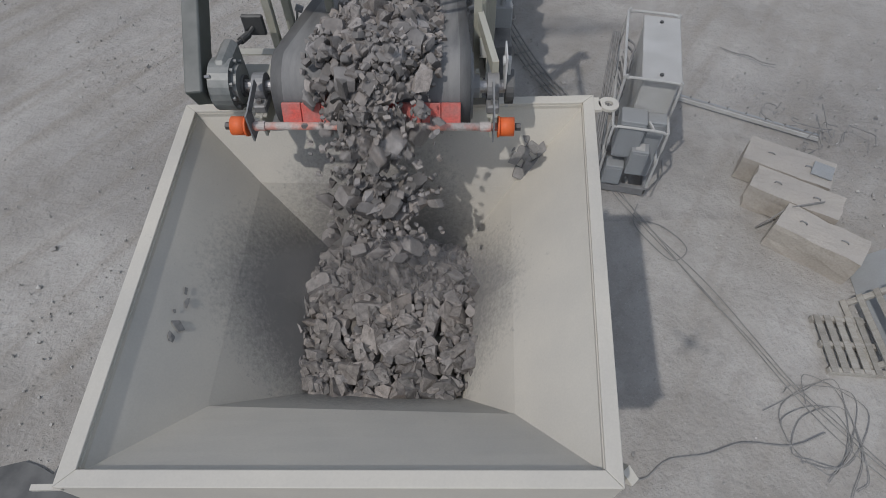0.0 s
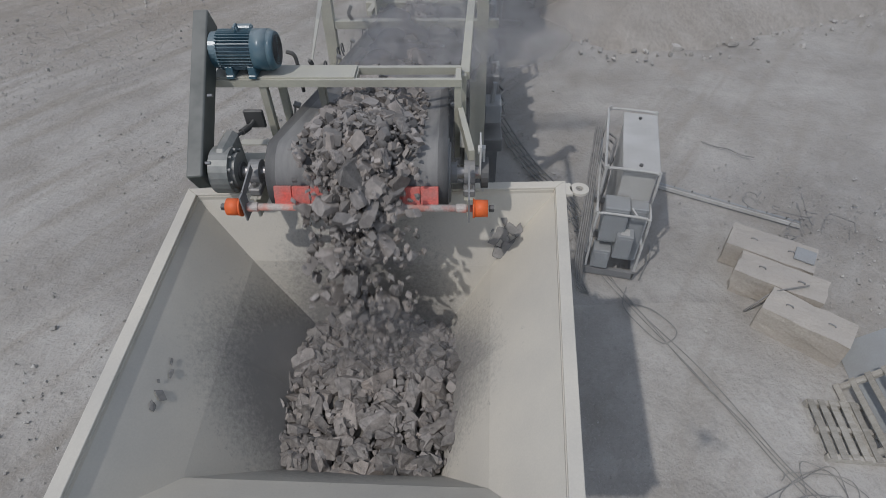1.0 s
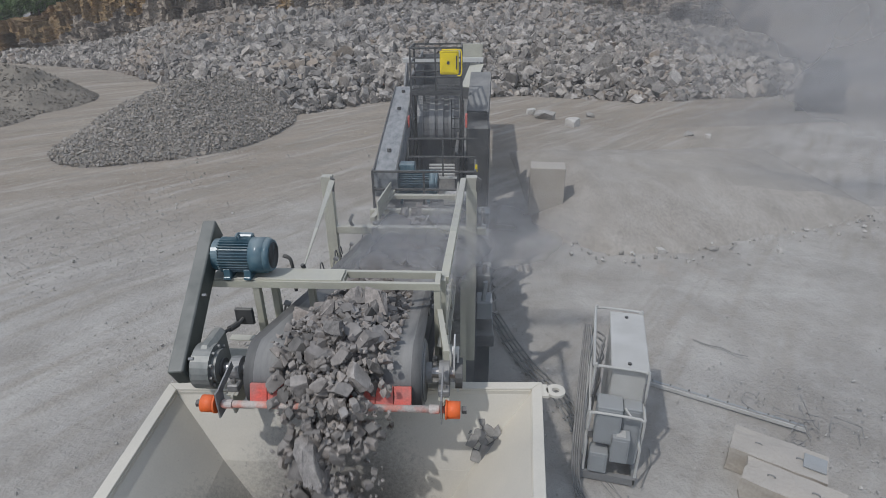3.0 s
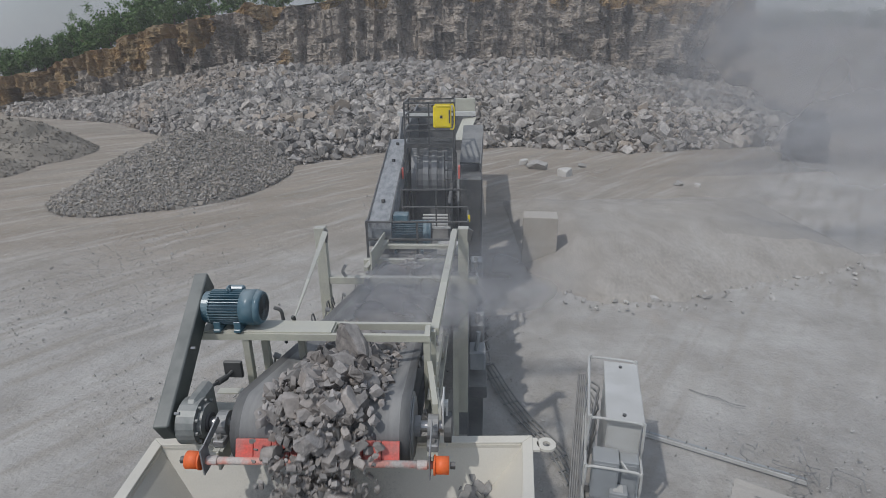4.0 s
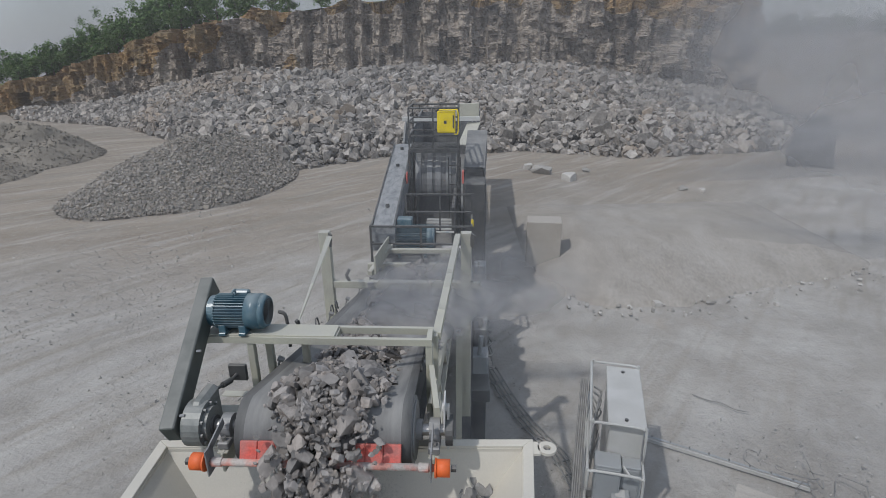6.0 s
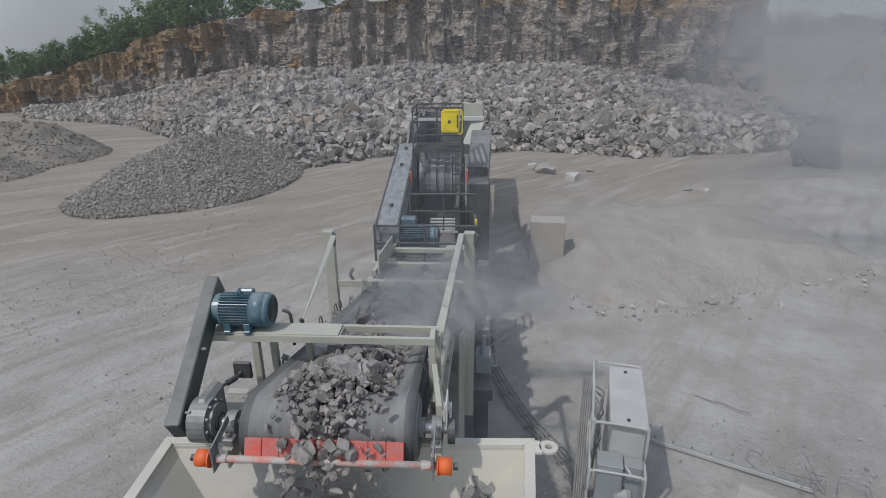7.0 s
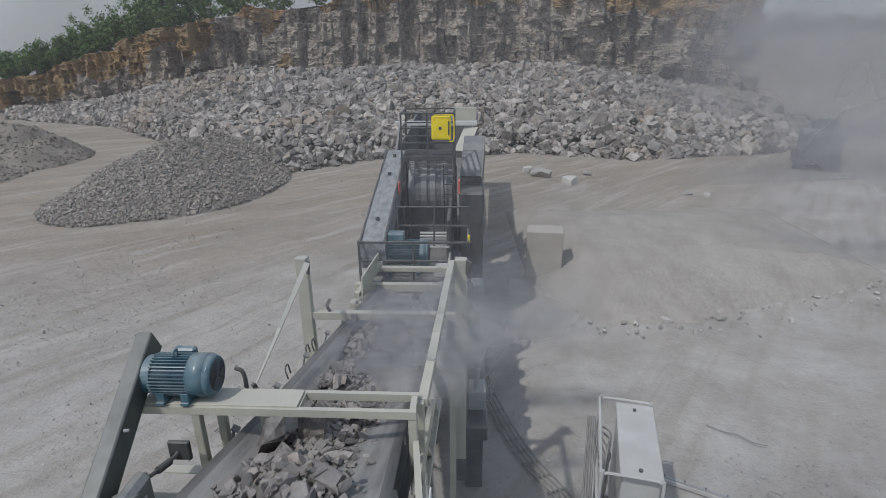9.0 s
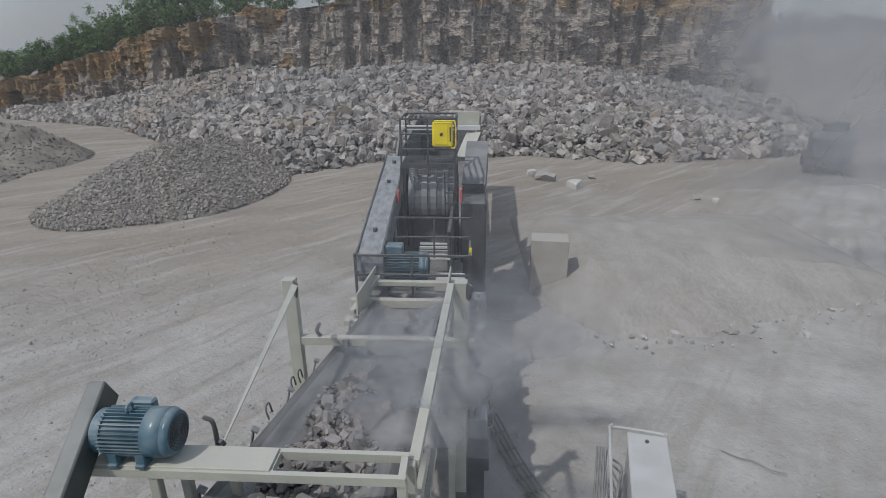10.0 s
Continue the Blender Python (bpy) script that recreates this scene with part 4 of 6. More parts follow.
    tube(bm, [(-0.9, 1.42, 4.86), (-0.82, 1.40, 4.82), (-0.80, 1.38, 4.6), (-0.80, 1.38, 4.45)], 0.02)
    part("bent_bracket", bm, M_DARK, ob)
    bm = bmesh.new()
    beam(bm, (-1.4, 0.9, 4.15), (-0.9, 0.9, 4.15), 0.09, 0.012)
    part("tie_plate", bm, M_CREAM, ob)
    bm = bmesh.new()
    beam(bm, (-1.45, 0.25, 4.36), (-0.9, 0.25, 4.36), 0.34, 0.012)
    part("walk_plate", bm, M_CREAM, ob)
    bm = bmesh.new()
    box(bm, -1.16, -0.98, 0.62, 0.66, 4.50, 4.68, 0.01)
    part("control_box", bm, M_DARK, ob)
    bm = bmesh.new()
    beam(bm, (0.80, 0.95, 4.55), (0.92, 0.05, 4.60), 0.05, 0.11)
    part("side_arm", bm, M_CREAM, ob)
    # portal frame with cross bar and braces
    for x in (-1.17, 1.12):
        bm = bmesh.new()
        box(bm, x - 0.085, x + 0.085, 4.34, 4.48, 1.3, 4.78, 0.006)
        part("portal_post", bm, M_CREAM, ob)
        bm = bmesh.new()
        beam(bm, (x + 0.08, 4.34, 4.56), (x + 0.12, 4.30, 4.78), 0.02, 0.10)
        part("post_gusset", bm, M_DARK, ob)
    bm = bmesh.new()
    box(bm, -1.10, 1.36, 4.36, 4.46, 3.80, 3.92, 0.006)
    part("portal_bar", bm, M_CREAM, ob)
    bm = bmesh.new()
    beam(bm, (-0.82, 4.40, 3.92), (-0.86, 4.38, 4.02), 0.03, 0.05)
    beam(bm, (-0.86, 4.38, 4.02), (-0.80, 4.38, 4.14), 0.03, 0.05)
    part("pipe_hook", bm, M_GREYSTEEL, ob)
    bm = bmesh.new()
    beam(bm, (-0.50, 4.33, 3.86), (-0.42, 4.33, 3.86), 0.04, 0.13)
    part("pipe_hook", bm, M_GREYSTEEL, ob)
    bm = bmesh.new()
    beam(bm, (0.99, 4.34, 4.74), (0.86, 1.04, 4.80), 0.085, 0.08, 0.004)
    part("tie_bar", bm, M_CREAM, ob)
    bm = bmesh.new()
    ends = []
    for p, w in ((Vector((-1.06, 4.30, 4.74)), 0.045), (Vector((-0.56, 1.05, 4.93)), 0.006)):
        ends.append([bm.verts.new(p + Vector(q)) for q in ((-w, 0, -0.006), (w, 0, -0.006), (w, 0, 0.006), (-w, 0, 0.006))])
    for k in range(4):
        bm.faces.new((ends[0][k], ends[0][(k + 1) % 4], ends[1][(k + 1) % 4], ends[1][k]))
    bm.faces.new(ends[0][::-1])
    bm.faces.new(ends[1])
    bmesh.ops.recalc_face_normals(bm, faces=bm.faces[:])
    part("tie_strap", bm, M_CREAM, ob)
    bm = bmesh.new()
    beam(bm, (-0.56, 1.05, 4.91), (-0.57, 1.03, 4.96), 0.03, 0.03)
    part("clamp", bm, M_DARK, ob)
    for y in (2.45, 3.2, 3.45):
        for sx in (-1, 1):
            bm = bmesh.new()
            tube(bm, [(sx * 0.78, y - 0.10, edge_z(y) - 0.05), (sx * 0.81, y - 0.08, edge_z(y) + 0.06), (sx * 0.81, y + 0.01, edge_z(y) + 0.07), (sx * 0.80, y + 0.04, edge_z(y) - 0.06)], 0.010, 5)
            part("guide_bracket", bm, M_DARK, ob)
    for sx, y, z in ((1, 4.3, 2.3), (-1, 4.3, 2.3)):
        bm = bmesh.new()
        beam(bm, (sx * 1.0, y, 0.0), (sx * 1.0, y, 3.0), 0.10, 0.10)
        part("support_leg", bm, M_CREAM, ob)
    # scraper: shaft, red blades, orange tensioners
    sy, sz = -0.40, 4.50
    bm = bmesh.new()
    cyl(bm, (-1.0, sy, sz - 0.08), (1.02, sy, sz - 0.08), 0.03, 14)
    part("scraper_shaft", bm, M_FADED, ob, smooth=True)
    for i in range(9):
        x0 = -0.66 + i * 0.147
        bm = bmesh.new()
        beam(bm, (x0 + 0.07, sy + 0.01, sz - 0.10), (x0 + 0.07, sy + 0.085, sz + 0.07), 0.142, 0.035, 0.004)
        part("scraper_blade", bm, M_RED, ob)
    for sx in (-1, 1):
        bm = bmesh.new()
        cyl(bm, (sx * 0.94, sy, sz - 0.08), (sx * 1.05, sy, sz - 0.08), 0.07, 20)
        cyl(bm, (sx * 0.93, sy, sz - 0.08), (sx * 0.945, sy, sz - 0.08), 0.078, 20)
        part("tensioner", bm, M_ORANGE, ob, "bright orange scraper tensioner", True)
        bm = bmesh.new()
        cyl(bm, (sx * 1.06, sy, sz - 0.08), (sx * 1.10, sy, sz - 0.08), 0.03, 6)
        part("bolt", bm, M_DARK, ob)
        bm = bmesh.new()
        beam(bm, (sx * 0.90, sy, sz - 0.18), (sx * 0.90, sy, sz + 0.06), 0.012, 0.12)
        beam(bm, (sx * 0.90, sy + 0.02, sz + 0.03), (sx * 0.90, -0.1, HEAD_Z + 0.12), 0.012, 0.07)
        part("hanger", bm, M_GREYSTEEL, ob)
        bm = bmesh.new()
        cyl(bm, (sx * 0.80, sy, sz - 0.08), (sx * 0.88, sy, sz - 0.08), 0.038, 12)
        part("collar", bm, M_FADED, ob)
    # shaft-mounted gearbox and slanted belt guard
    bm = bmesh.new()
    cyl(bm, (-1.24, 0.0, HEAD_Z + 0.02), (-1.08, 0.0, HEAD_Z + 0.02), 0.20, 24)
    cyl(bm, (-1.22, 0.0, HEAD_Z + 0.02), (-1.04, 0.0, HEAD_Z + 0.02), 0.15, 24)
    box(bm, -1.22, -1.09, -0.05, 0.30, HEAD_Z - 0.16, HEAD_Z + 0.24, 0.04)
    for k in range(10):
        a = k * math.pi / 5
        cyl(bm, (-1.08, 0.175 * math.cos(a), HEAD_Z + 0.02 + 0.175 * math.sin(a)), (-1.055, 0.175 * math.cos(a), HEAD_Z + 0.02 + 0.175 * math.sin(a)), 0.016, 6)
    part("gearbox", bm, M_GEAR, ob, "ribbed grey gearbox on the drive shaft")
    bm = bmesh.new()
    cyl(bm, (-1.045, 0, HEAD_Z), (-1.02, 0, HEAD_Z), 0.085, 20)
    part("gearbox_flange", bm, M_DARK, ob)
    bm = bmesh.new()
    tube(bm, [(-1.14, 0.2, 4.66), (-1.12, 0.4, 4.60), (-1.10, 0.55, 4.57), (-1.08, 0.62, 4.58)], 0.016)
    cyl(bm, (-1.12, 0.40, 4.60), (-1.10, 0.53, 4.57), 0.03, 10)
    part("torque_arm", bm, M_DARK, ob)
    bm = bmesh.new()
    a, b = Vector((-1.33, -0.16, 4.52)), Vector((-1.47, 1.06, 5.22))
    m, ln = along(a, b)
    off = m.to_3x3() @ Vector((0.16, 0, 0))
    beam(bm, a - (b - a).normalized() * 0.04, b + (b - a).normalized() * 0.14, 0.13, 0.25, 0.012)
    guard = part("belt_guard", bm, M_GREEN, ob, "slanted dark green drive belt guard")
    mod = guard.modifiers.new("edge", "BEVEL")
    mod.width, mod.segments = 0.012, 2
    for t in (-0.62, 0.0, 0.55):
        c = m @ Vector((0.08, t, 0.1))
        part("guard_bolt", cyl(bmesh.new(), c, c + off * 0.25, 0.014, 8), M_STEEL, guard)
    # blue motor
    motor(ob, Vector((-1.37, 0.93, pz + 0.203)), 0.56, 0.170)
    return pulley


def motor(parent, at, length, r):
    """Finned electric motor lying along x, its fan end away from the guard."""
    bm = bmesh.new()
    x0, x1 = at.x, at.x + length
    cyl(bm, (x0, at.y, at.z), (x0 + 0.07, at.y, at.z), r * 0.92, 28)
    cyl(bm, (x0 + 0.07, at.y, at.z), (x1 - 0.19, at.y, at.z), r * 0.84, 28)
    fins = []
    for k in range(36):
        a = 2 * math.pi * k / 36
        if math.sin(a) < -0.8:
            continue
        m = Matrix.Translation(((x0 + x1 - 0.12) / 2, at.y, at.z)) @ Matrix.Rotation(a, 4, "X") @ Matrix.Translation((0, r * 0.92, 0)) @ Matrix.Diagonal((x1 - x0 - 0.24, r * 0.22, 0.030 * r, 1))
        fin = bmesh.new()
        bmesh.ops.create_cube(fin, size=1, matrix=m)
        fins.append(fin)
    body = part("motor", bm, M_BLUE, parent, "blue finned electric motor")
    for fin in fins:
        part("fin", fin, M_BLUE, body)
    bm = bmesh.new()
    cyl(bm, (x1 - 0.19, at.y, at.z), (x1 - 0.05, at.y, at.z), r * 1.04, 32)
    cyl(bm, (x1 - 0.05, at.y, at.z), (x1, at.y, at.z), r * 1.04, 32, r * 0.88)
    part("fan_cowl", bm, M_BLUE, body, smooth=True)
    bm = bmesh.new()
    for k in range(1, 7):
        rr = r * 0.12 * k
        for q in range(20):
            a0, a1 = 2 * math.pi * q / 20, 2 * math.pi * (q + 1) / 20
            beam(bm, (x1 + 0.004, at.y + rr * math.cos(a0), at.z + rr * math.sin(a0)), (x1 + 0.004, at.y + rr * math.cos(a1), at.z + rr * math.sin(a1)), 0.006, 0.010)
    part("fan_grille", bm, M_DARK, body)
    bm = bmesh.new()
    for dx in (0.10, length - 0.26):
        box(bm, x0 + dx, x0 + dx + 0.07, at.y - r, at.y + r, at.z - r * 1.16, at.z - r * 0.96, 0.006)
        for dy in (-1, 1):
            box(bm, x0 + dx, x0 + dx + 0.07, at.y + dy * r * 0.72 - 0.03, at.y + dy * r * 0.72 + 0.03, at.z - r, at.z - r * 0.5, 0.006)
    part("motor_foot", bm, M_BLUE, body)
    bm = bmesh.new()
    tube(bm, [(x0 + 0.24, at.y - 0.02, at.z + r * 0.9), (x0 + 0.24, at.y - 0.03, at.z + r * 1.25), (x0 + 0.24, at.y + 0.03, at.z + r * 1.25), (x0 + 0.24, at.y + 0.02, at.z + r * 0.9)], 0.012)
    part("lifting_eye", bm, M_BLUE, body)
    bm = bmesh.new()
    box(bm, x0 + 0.14, x0 + 0.32, at.y + r * 0.8, at.y + r * 1.25, at.z - 0.02, at.z + 0.15, 0.015)
    part("terminal_box", bm, M_BLUE, body)


# ---- crusher behind the conveyor ----
def rails(ob, corners, z0, levels, r=0.02, posts=True, name="guard_rail"):
    """Tube hand rails along a line of corners."""
    for h in levels:
        for a, b in zip(corners, corners[1:]):
            bm = bmesh.new()
            beam(bm, (*a, z0 + h), (*b, z0 + h), 2 * r, 2 * r, 0.004)
            part(name, bm, M_DARK, ob)
    if posts:
        for a in corners:
            bm = bmesh.new()
            beam(bm, (*a, z0 - 0.05), (*a, z0 + max(levels) + r), 2 * r, 2 * r)
            part("rail_post", bm, M_DARK, ob)


def build_crusher():
    ob = thing("jaw_crusher", CON, "dark steel track-mounted jaw crusher with railed platforms", "machine")
    # main frame and side plates
    bm = bmesh.new()
    box(bm, -1.0, 1.0, 9.2, 16.5, 0.9, 2.3, 0.03)
    part("chassis", bm, M_SHADE, ob)
    for s in (-1, 1):
        bm = bmesh.new()
        box(bm, s * 1.05 - 0.24, s * 1.05 + 0.24, 8.6, 15.6, 0.0, 0.85, 0.2)
        part("track", bm, M_DARK, ob)
        bm = bmesh.new()
        box(bm, s * 0.72 - 0.04, s * 0.72 + 0.04, 9.6, 14.5, 2.3, 3.7, 0.01)
        part("side_plate", bm, M_DARK, ob)
    # discharge chute over the tail of the belt
    for s in (-1, 1):
        bm = bmesh.new()
        beam(bm, (s * 0.80, 6.6, edge_z(6.6) + 0.15), (s * 0.80, 8.6, edge_z(8.6) + 0.40), 0.03, 0.40)
        part("skirt_board", bm, M_CREAM, ob)
    bm = bmesh.new()
    box(bm, -1.15, 1.15, 7.55, 7.68, 2.78, 2.95, 0.006)
    box(bm, -0.85, 0.95, 8.15, 8.27, 2.98, 3.08, 0.006)
    part("cross_member", bm, M_CREAM, ob)
    bm = bmesh.new()
    beam(bm, (-1.0, 7.0, 2.95), (-0.72, 8.35, 3.1), 0.10, 0.10)
    beam(bm, (-1.15, 7.05, 2.75), (-0.9, 7.05, 2.75), 0.22, 0.10)
    part("chute_frame", bm, M_CREAM, ob)
    # lower motor platform
    bm = bmesh.new()
    box(bm, -1.2, 1.2, 8.35, 9.3, 2.62, 2.68, 0.004)
    part("platform", bm, M_SHADE, ob)
    for x in (-1.2, 1.2):
        bm = bmesh.new()
        beam(bm, (x, 8.4, 1.0), (x, 8.4, 3.6), 0.05, 0.05)
        part("platform_post", bm, M_DARK, ob)
    rails(ob, [(-1.2, 9.3), (-1.2, 8.4), (0.0, 8.4), (1.2, 8.4), (1.2, 9.3)], 2.65, (0.48, 0.92), 0.024)
    rails(ob, [(-0.45, 9.35), (0.4, 9.35), (1.2, 9.35)], 3.2, (0.45, 0.9), 0.02)
    m = thing("drive_motor", CON, "large blue electric motor on the crusher platform", "motor")
    motor(m, Vector((-0.70, 8.95, 3.08)), 1.0, 0.34)
    bm = bmesh.new()
    box(bm, -0.62, -0.25, 8.8, 9.1, 3.40, 3.62, 0.02)
    part("terminal_box", bm, M_BLUE, m)
    bm = bmesh.new()
    box(bm, -0.75, 0.3, 8.75, 9.15, 2.68, 2.76, 0.01)
    part("motor_base", bm, M_GREYSTEEL, m)
    bm = bmesh.new()
    for i in range(5):
        box(bm, 0.0, 0.75, 9.55 + i * 0.14, 9.62 + i * 0.14, 3.02 + 0.04 * i, 3.06 + 0.04 * i)
    part("grating_bars", bm, M_WHITE, ob)
    bm = bmesh.new()
    box(bm, 0.45, 1.1, 8.5, 9.2, 2.70, 2.86, 0.02)
    part("dusty_cover", bm, M_WHITE, ob)
    # slanted flywheel drive guard
    bm = bmesh.new()
    w0, w1 = -1.22, -0.64
    secs = [(8.55, 3.52, 0.62), (10.2, 3.98, 0.62), (13.1, 4.72, 0.66), (13.5, 4.66, 0.55)]
    rws = []
    for y, z, d in secs:
        rws.append([bm.verts.new(p) for p in ((w0, y, z - d), (w0, y, z - 0.05), (w0 + 0.05, y, z), (w1 - 0.05, y, z), (w1, y, z - 0.05), (w1, y, z - d))])
    for a, b in zip(rws, rws[1:]):
        for i in range(6):
            bm.faces.new((a[i], a[(i + 1) % 6], b[(i + 1) % 6], b[i]))
    bm.faces.new(rws[0][::-1])
    bm.faces.new(rws[-1])
    bmesh.ops.recalc_face_normals(bm, faces=bm.faces[:])
    guard = part("drive_guard", bm, M_SCUFFED, ob, "long slanted grey drive guard")
    bm = bmesh.new()
    for x in (w0 + 0.02, w1 - 0.02):
        beam(bm, (x, 8.55, 3.545), (x, 10.2, 4.005), 0.03, 0.03)
        beam(bm, (x, 10.2, 4.005), (x, 13.1, 4.745), 0.03, 0.03)
    part("guard_edge", bm, M_DARK, guard)
    for y, z in ((9.4, 3.79), (11.6, 4.365), (12.7, 4.645)):
        bm = bmesh.new()
        cyl(bm, (-0.93, y, z - 0.03), (-0.93, y + 0.015, z + 0.05), 0.05, 10)
        part("guard_handle", bm, M_DARK, guard)
    # flywheel hood and struts
    bm = bmesh.new()
    prev = None
    for a in range(-20, 121, 10):
        row = [bm.verts.new((x, 12.6 - r * math.cos(radians(a)), 3.80 + r * math.sin(radians(a)))) for x, r in ((-0.42, 0.92), (-0.42, 0.95), (0.74, 0.95), (0.74, 0.92))]
        if prev:
            for k in range(4):
                bm.faces.new((prev[k], prev[(k + 1) % 4], row[(k + 1) % 4], row[k]))
        prev = row
    bmesh.ops.recalc_face_normals(bm, faces=bm.faces[:])
    hood = part("flywheel_hood", bm, M_SHADE, ob)
    for x in (-0.36, -0.02, 0.22, 0.52):
        bm = bmesh.new()
        for a in range(-20, 120, 10):
            ends = [(x, 12.6 - 0.975 * math.cos(radians(k)), 3.80 + 0.975 * math.sin(radians(k))) for k in (a, a + 10)]
            beam(bm, ends[0], ends[1], 0.15, 0.03)
        part("hood_band", bm, M_GREYSTEEL, hood, "dusty pale curved hood band")
    bm = bmesh.new()
    box(bm, -0.45, 0.75, 12.0, 13.4, 2.3, 3.8, 0.1)
    part("jaw_frame", bm, M_SHADE, ob)
    for x, y in ((-0.56, 11.4), (0.80, 11.4), (-0.56, 12.5), (0.80, 12.5)):
        bm = bmesh.new()
        beam(bm, (x, y, 2.2), (x, y, 4.85), 0.06, 0.06)
        part("platform_post", bm, M_DARK, ob)
    # control platform
    for i in range(12):
        part("floor_bar", box(bmesh.new(), -0.55, 0.80, 11.42 + i * 0.09, 11.45 + i * 0.09, 4.84, 4.88), M_DARK, ob)
    for x in (-0.55, 0.1, 0.80):
        part("floor_joist", beam(bmesh.new(), (x, 11.40, 4.80), (x, 12.55, 4.80), 0.04, 0.06), M_DARK, ob)
    part("toe_board", beam(bmesh.new(), (-0.57, 11.38, 4.83), (0.82, 11.38, 4.83), 0.03, 0.12), M_DARK, ob)
    rails(ob, [(-0.55, 12.5), (-0.55, 11.38), (0.12, 11.38), (0.80, 11.38), (0.80, 12.5), (-0.55, 12.5)], 4.86, (0.38, 0.75, 1.12), 0.022)
    bm = bmesh.new()
    beam(bm, (0.55, 11.5, 2.4), (0.55, 11.1, 4.7), 0.03, 0.04)
    beam(bm, (0.88, 11.5, 2.4), (0.88, 11.1, 4.7), 0.03, 0.04)
    for i in range(8):
        z = 2.5 + i * 0.28
        beam(bm, (0.55, 11.5 - i * 0.05, z), (0.88, 11.5 - i * 0.05, z), 0.025, 0.025)
    part("ladder", bm, M_DARK, ob)
    c = thing("control_panel", CON, "bright yellow control box hung on the platform rail", "control box")
    bm = bmesh.new()
    box(bm, 0.24, 0.74, 11.28, 11.36, 5.32, 5.92, 0.03)
    part("case", bm, M_YELLOW, c)
    bm = bmesh.new()
    box(bm, 0.30, 0.62, 11.268, 11.279, 5.38, 5.86, 0.01)
    part("door", bm, M_YELLOW, c)
    bm = bmesh.new()
    box(bm, 0.43, 0.50, 11.262, 11.268, 5.58, 5.66)
    box(bm, 0.665, 0.70, 11.27, 11.279, 5.45, 5.80)
    part("mark", bm, M_DARK, c)
    bm = bmesh.new()
    tube(bm, [(0.70, 11.25, 5.30), (0.80, 11.25, 5.32), (0.82, 11.25, 5.6), (0.80, 11.25, 5.92), (0.70, 11.25, 5.95), (0.30, 11.25, 5.95)], 0.018, 6, 5)
    part("handle_loop", bm, M_YELLOW, c)
    # feed hopper behind
    bm = bmesh.new()
    box(bm, -1.2, 1.45, 15.1, 15.25, 5.16, 5.30, 0.01)
    part("feed_beam", bm, M_WHITE, ob)
    bm = bmesh.new()
    box(bm, 0.62, 1.42, 15.3, 15.36, 5.28, 5.72, 0.01)
    part("feed_panel", bm, M_CREAM, ob)
    bm = bmesh.new()
    beam(bm, (0.95, 14.2, 4.5), (1.25, 15.2, 5.1), 0.45, 0.03)
    part("feed_chute", bm, M_CREAM, ob)
    for s in (-1, 1):
        bm = bmesh.new()
        beam(bm, (s * 1.05, 14.0, 4.0), (s * 1.25, 16.8, 4.6), 0.06, 1.1)
        part("feed_side", bm, M_SHADE, ob)
    # Unseen feeder, lengthened behind the crusher to cast the long floor shadow.
    for s in (-1, 1):
        part("feeder_shadow_wall", beam(bmesh.new(), (s * 1.15, 15.4, 3.0), (s * 1.55, 26.6, 3.0), 0.08, 2.7), M_SHADE, ob)
    part("feeder_shadow_end", box(bmesh.new(), -1.5, 1.5, 26.5, 26.6, 1.3, 4.2), M_SHADE, ob)
    part("feeder_bed", box(bmesh.new(), -1.14, 1.14, 15.4, 26.5, 1.0, 1.9, 0.03), M_SHADE, ob)
    part("feeder_leg", box(bmesh.new(), -0.9, 0.9, 21.5, 22.2, 0.0, 1.0, 0.03), M_DARK, ob)
    # side conveyor plates
    bm = bmesh.new()
    beam(bm, (1.25, 12.0, 4.2), (1.35, 13.9, 5.0), 0.60, 0.06)
    beam(bm, (1.55, 12.0, 3.9), (1.66, 13.9, 4.7), 0.04, 0.7)
    part("side_chute", bm, M_SHADE, ob)
    # Solid mass made tall to fill out the machine's cast shadow.
    bm = bmesh.new()
    box(bm, 0.95, 1.6, 11.2, 14.6, 1.2, 3.95, 0.05)
    part("shadow_housing", bm, M_DARK, ob)
    # Solid boxes added so the open conveyor frame casts a full shadow.
    bm = bmesh.new()
    box(bm, 0.98, 1.22, 4.7, 8.6, 0.5, 2.75, 0.02)
    part("tail_shadow_box", bm, M_SHADE, ob)
    bm = bmesh.new()
    box(bm, -1.2, -0.98, 5.6, 8.6, 0.5, 2.35, 0.02)
    part("tail_shadow_box", bm, M_SHADE, ob)
    bm = bmesh.new()
    box(bm, -0.62, -0.58, 10.9, 11.1, 4.0, 4.3, 0.01)
    box(bm, 0.92, 0.98, 10.9, 11.1, 4.0, 4.35, 0.01)
    part("red_marker", bm, M_RED, ob)
    bm = bmesh.new()
    cyl(bm, (1.22, 8.6, 3.52), (1.22, 8.6, 3.68), 0.03, 10)
    part("beacon", bm, M_YELLOW, ob)
    # hydraulic parts and hoses beside the conveyor
    g = np.random.default_rng(71)
    h = thing("hydraulic_unit", CON @ pose(1.35, 5.6, 0), "dusty hydraulic unit and hoses beside the conveyor", "machine part")
    for i in range(7):
        bm = bmesh.new()
        y = -0.6 + i * 0.62
        box(bm, -0.14 + 0.08 * g.random(), 0.14 + 0.08 * g.random(), y, y + 0.25 + 0.2 * g.random(), 1.5 + 0.4 * g.random(), 2.05 + 0.4 * g.random(), 0.02)
        cyl(bm, (0.0, y + 0.1, 2.0), (0.05, y + 0.12, 2.5 + 0.2 * g.random()), 0.045, 8)
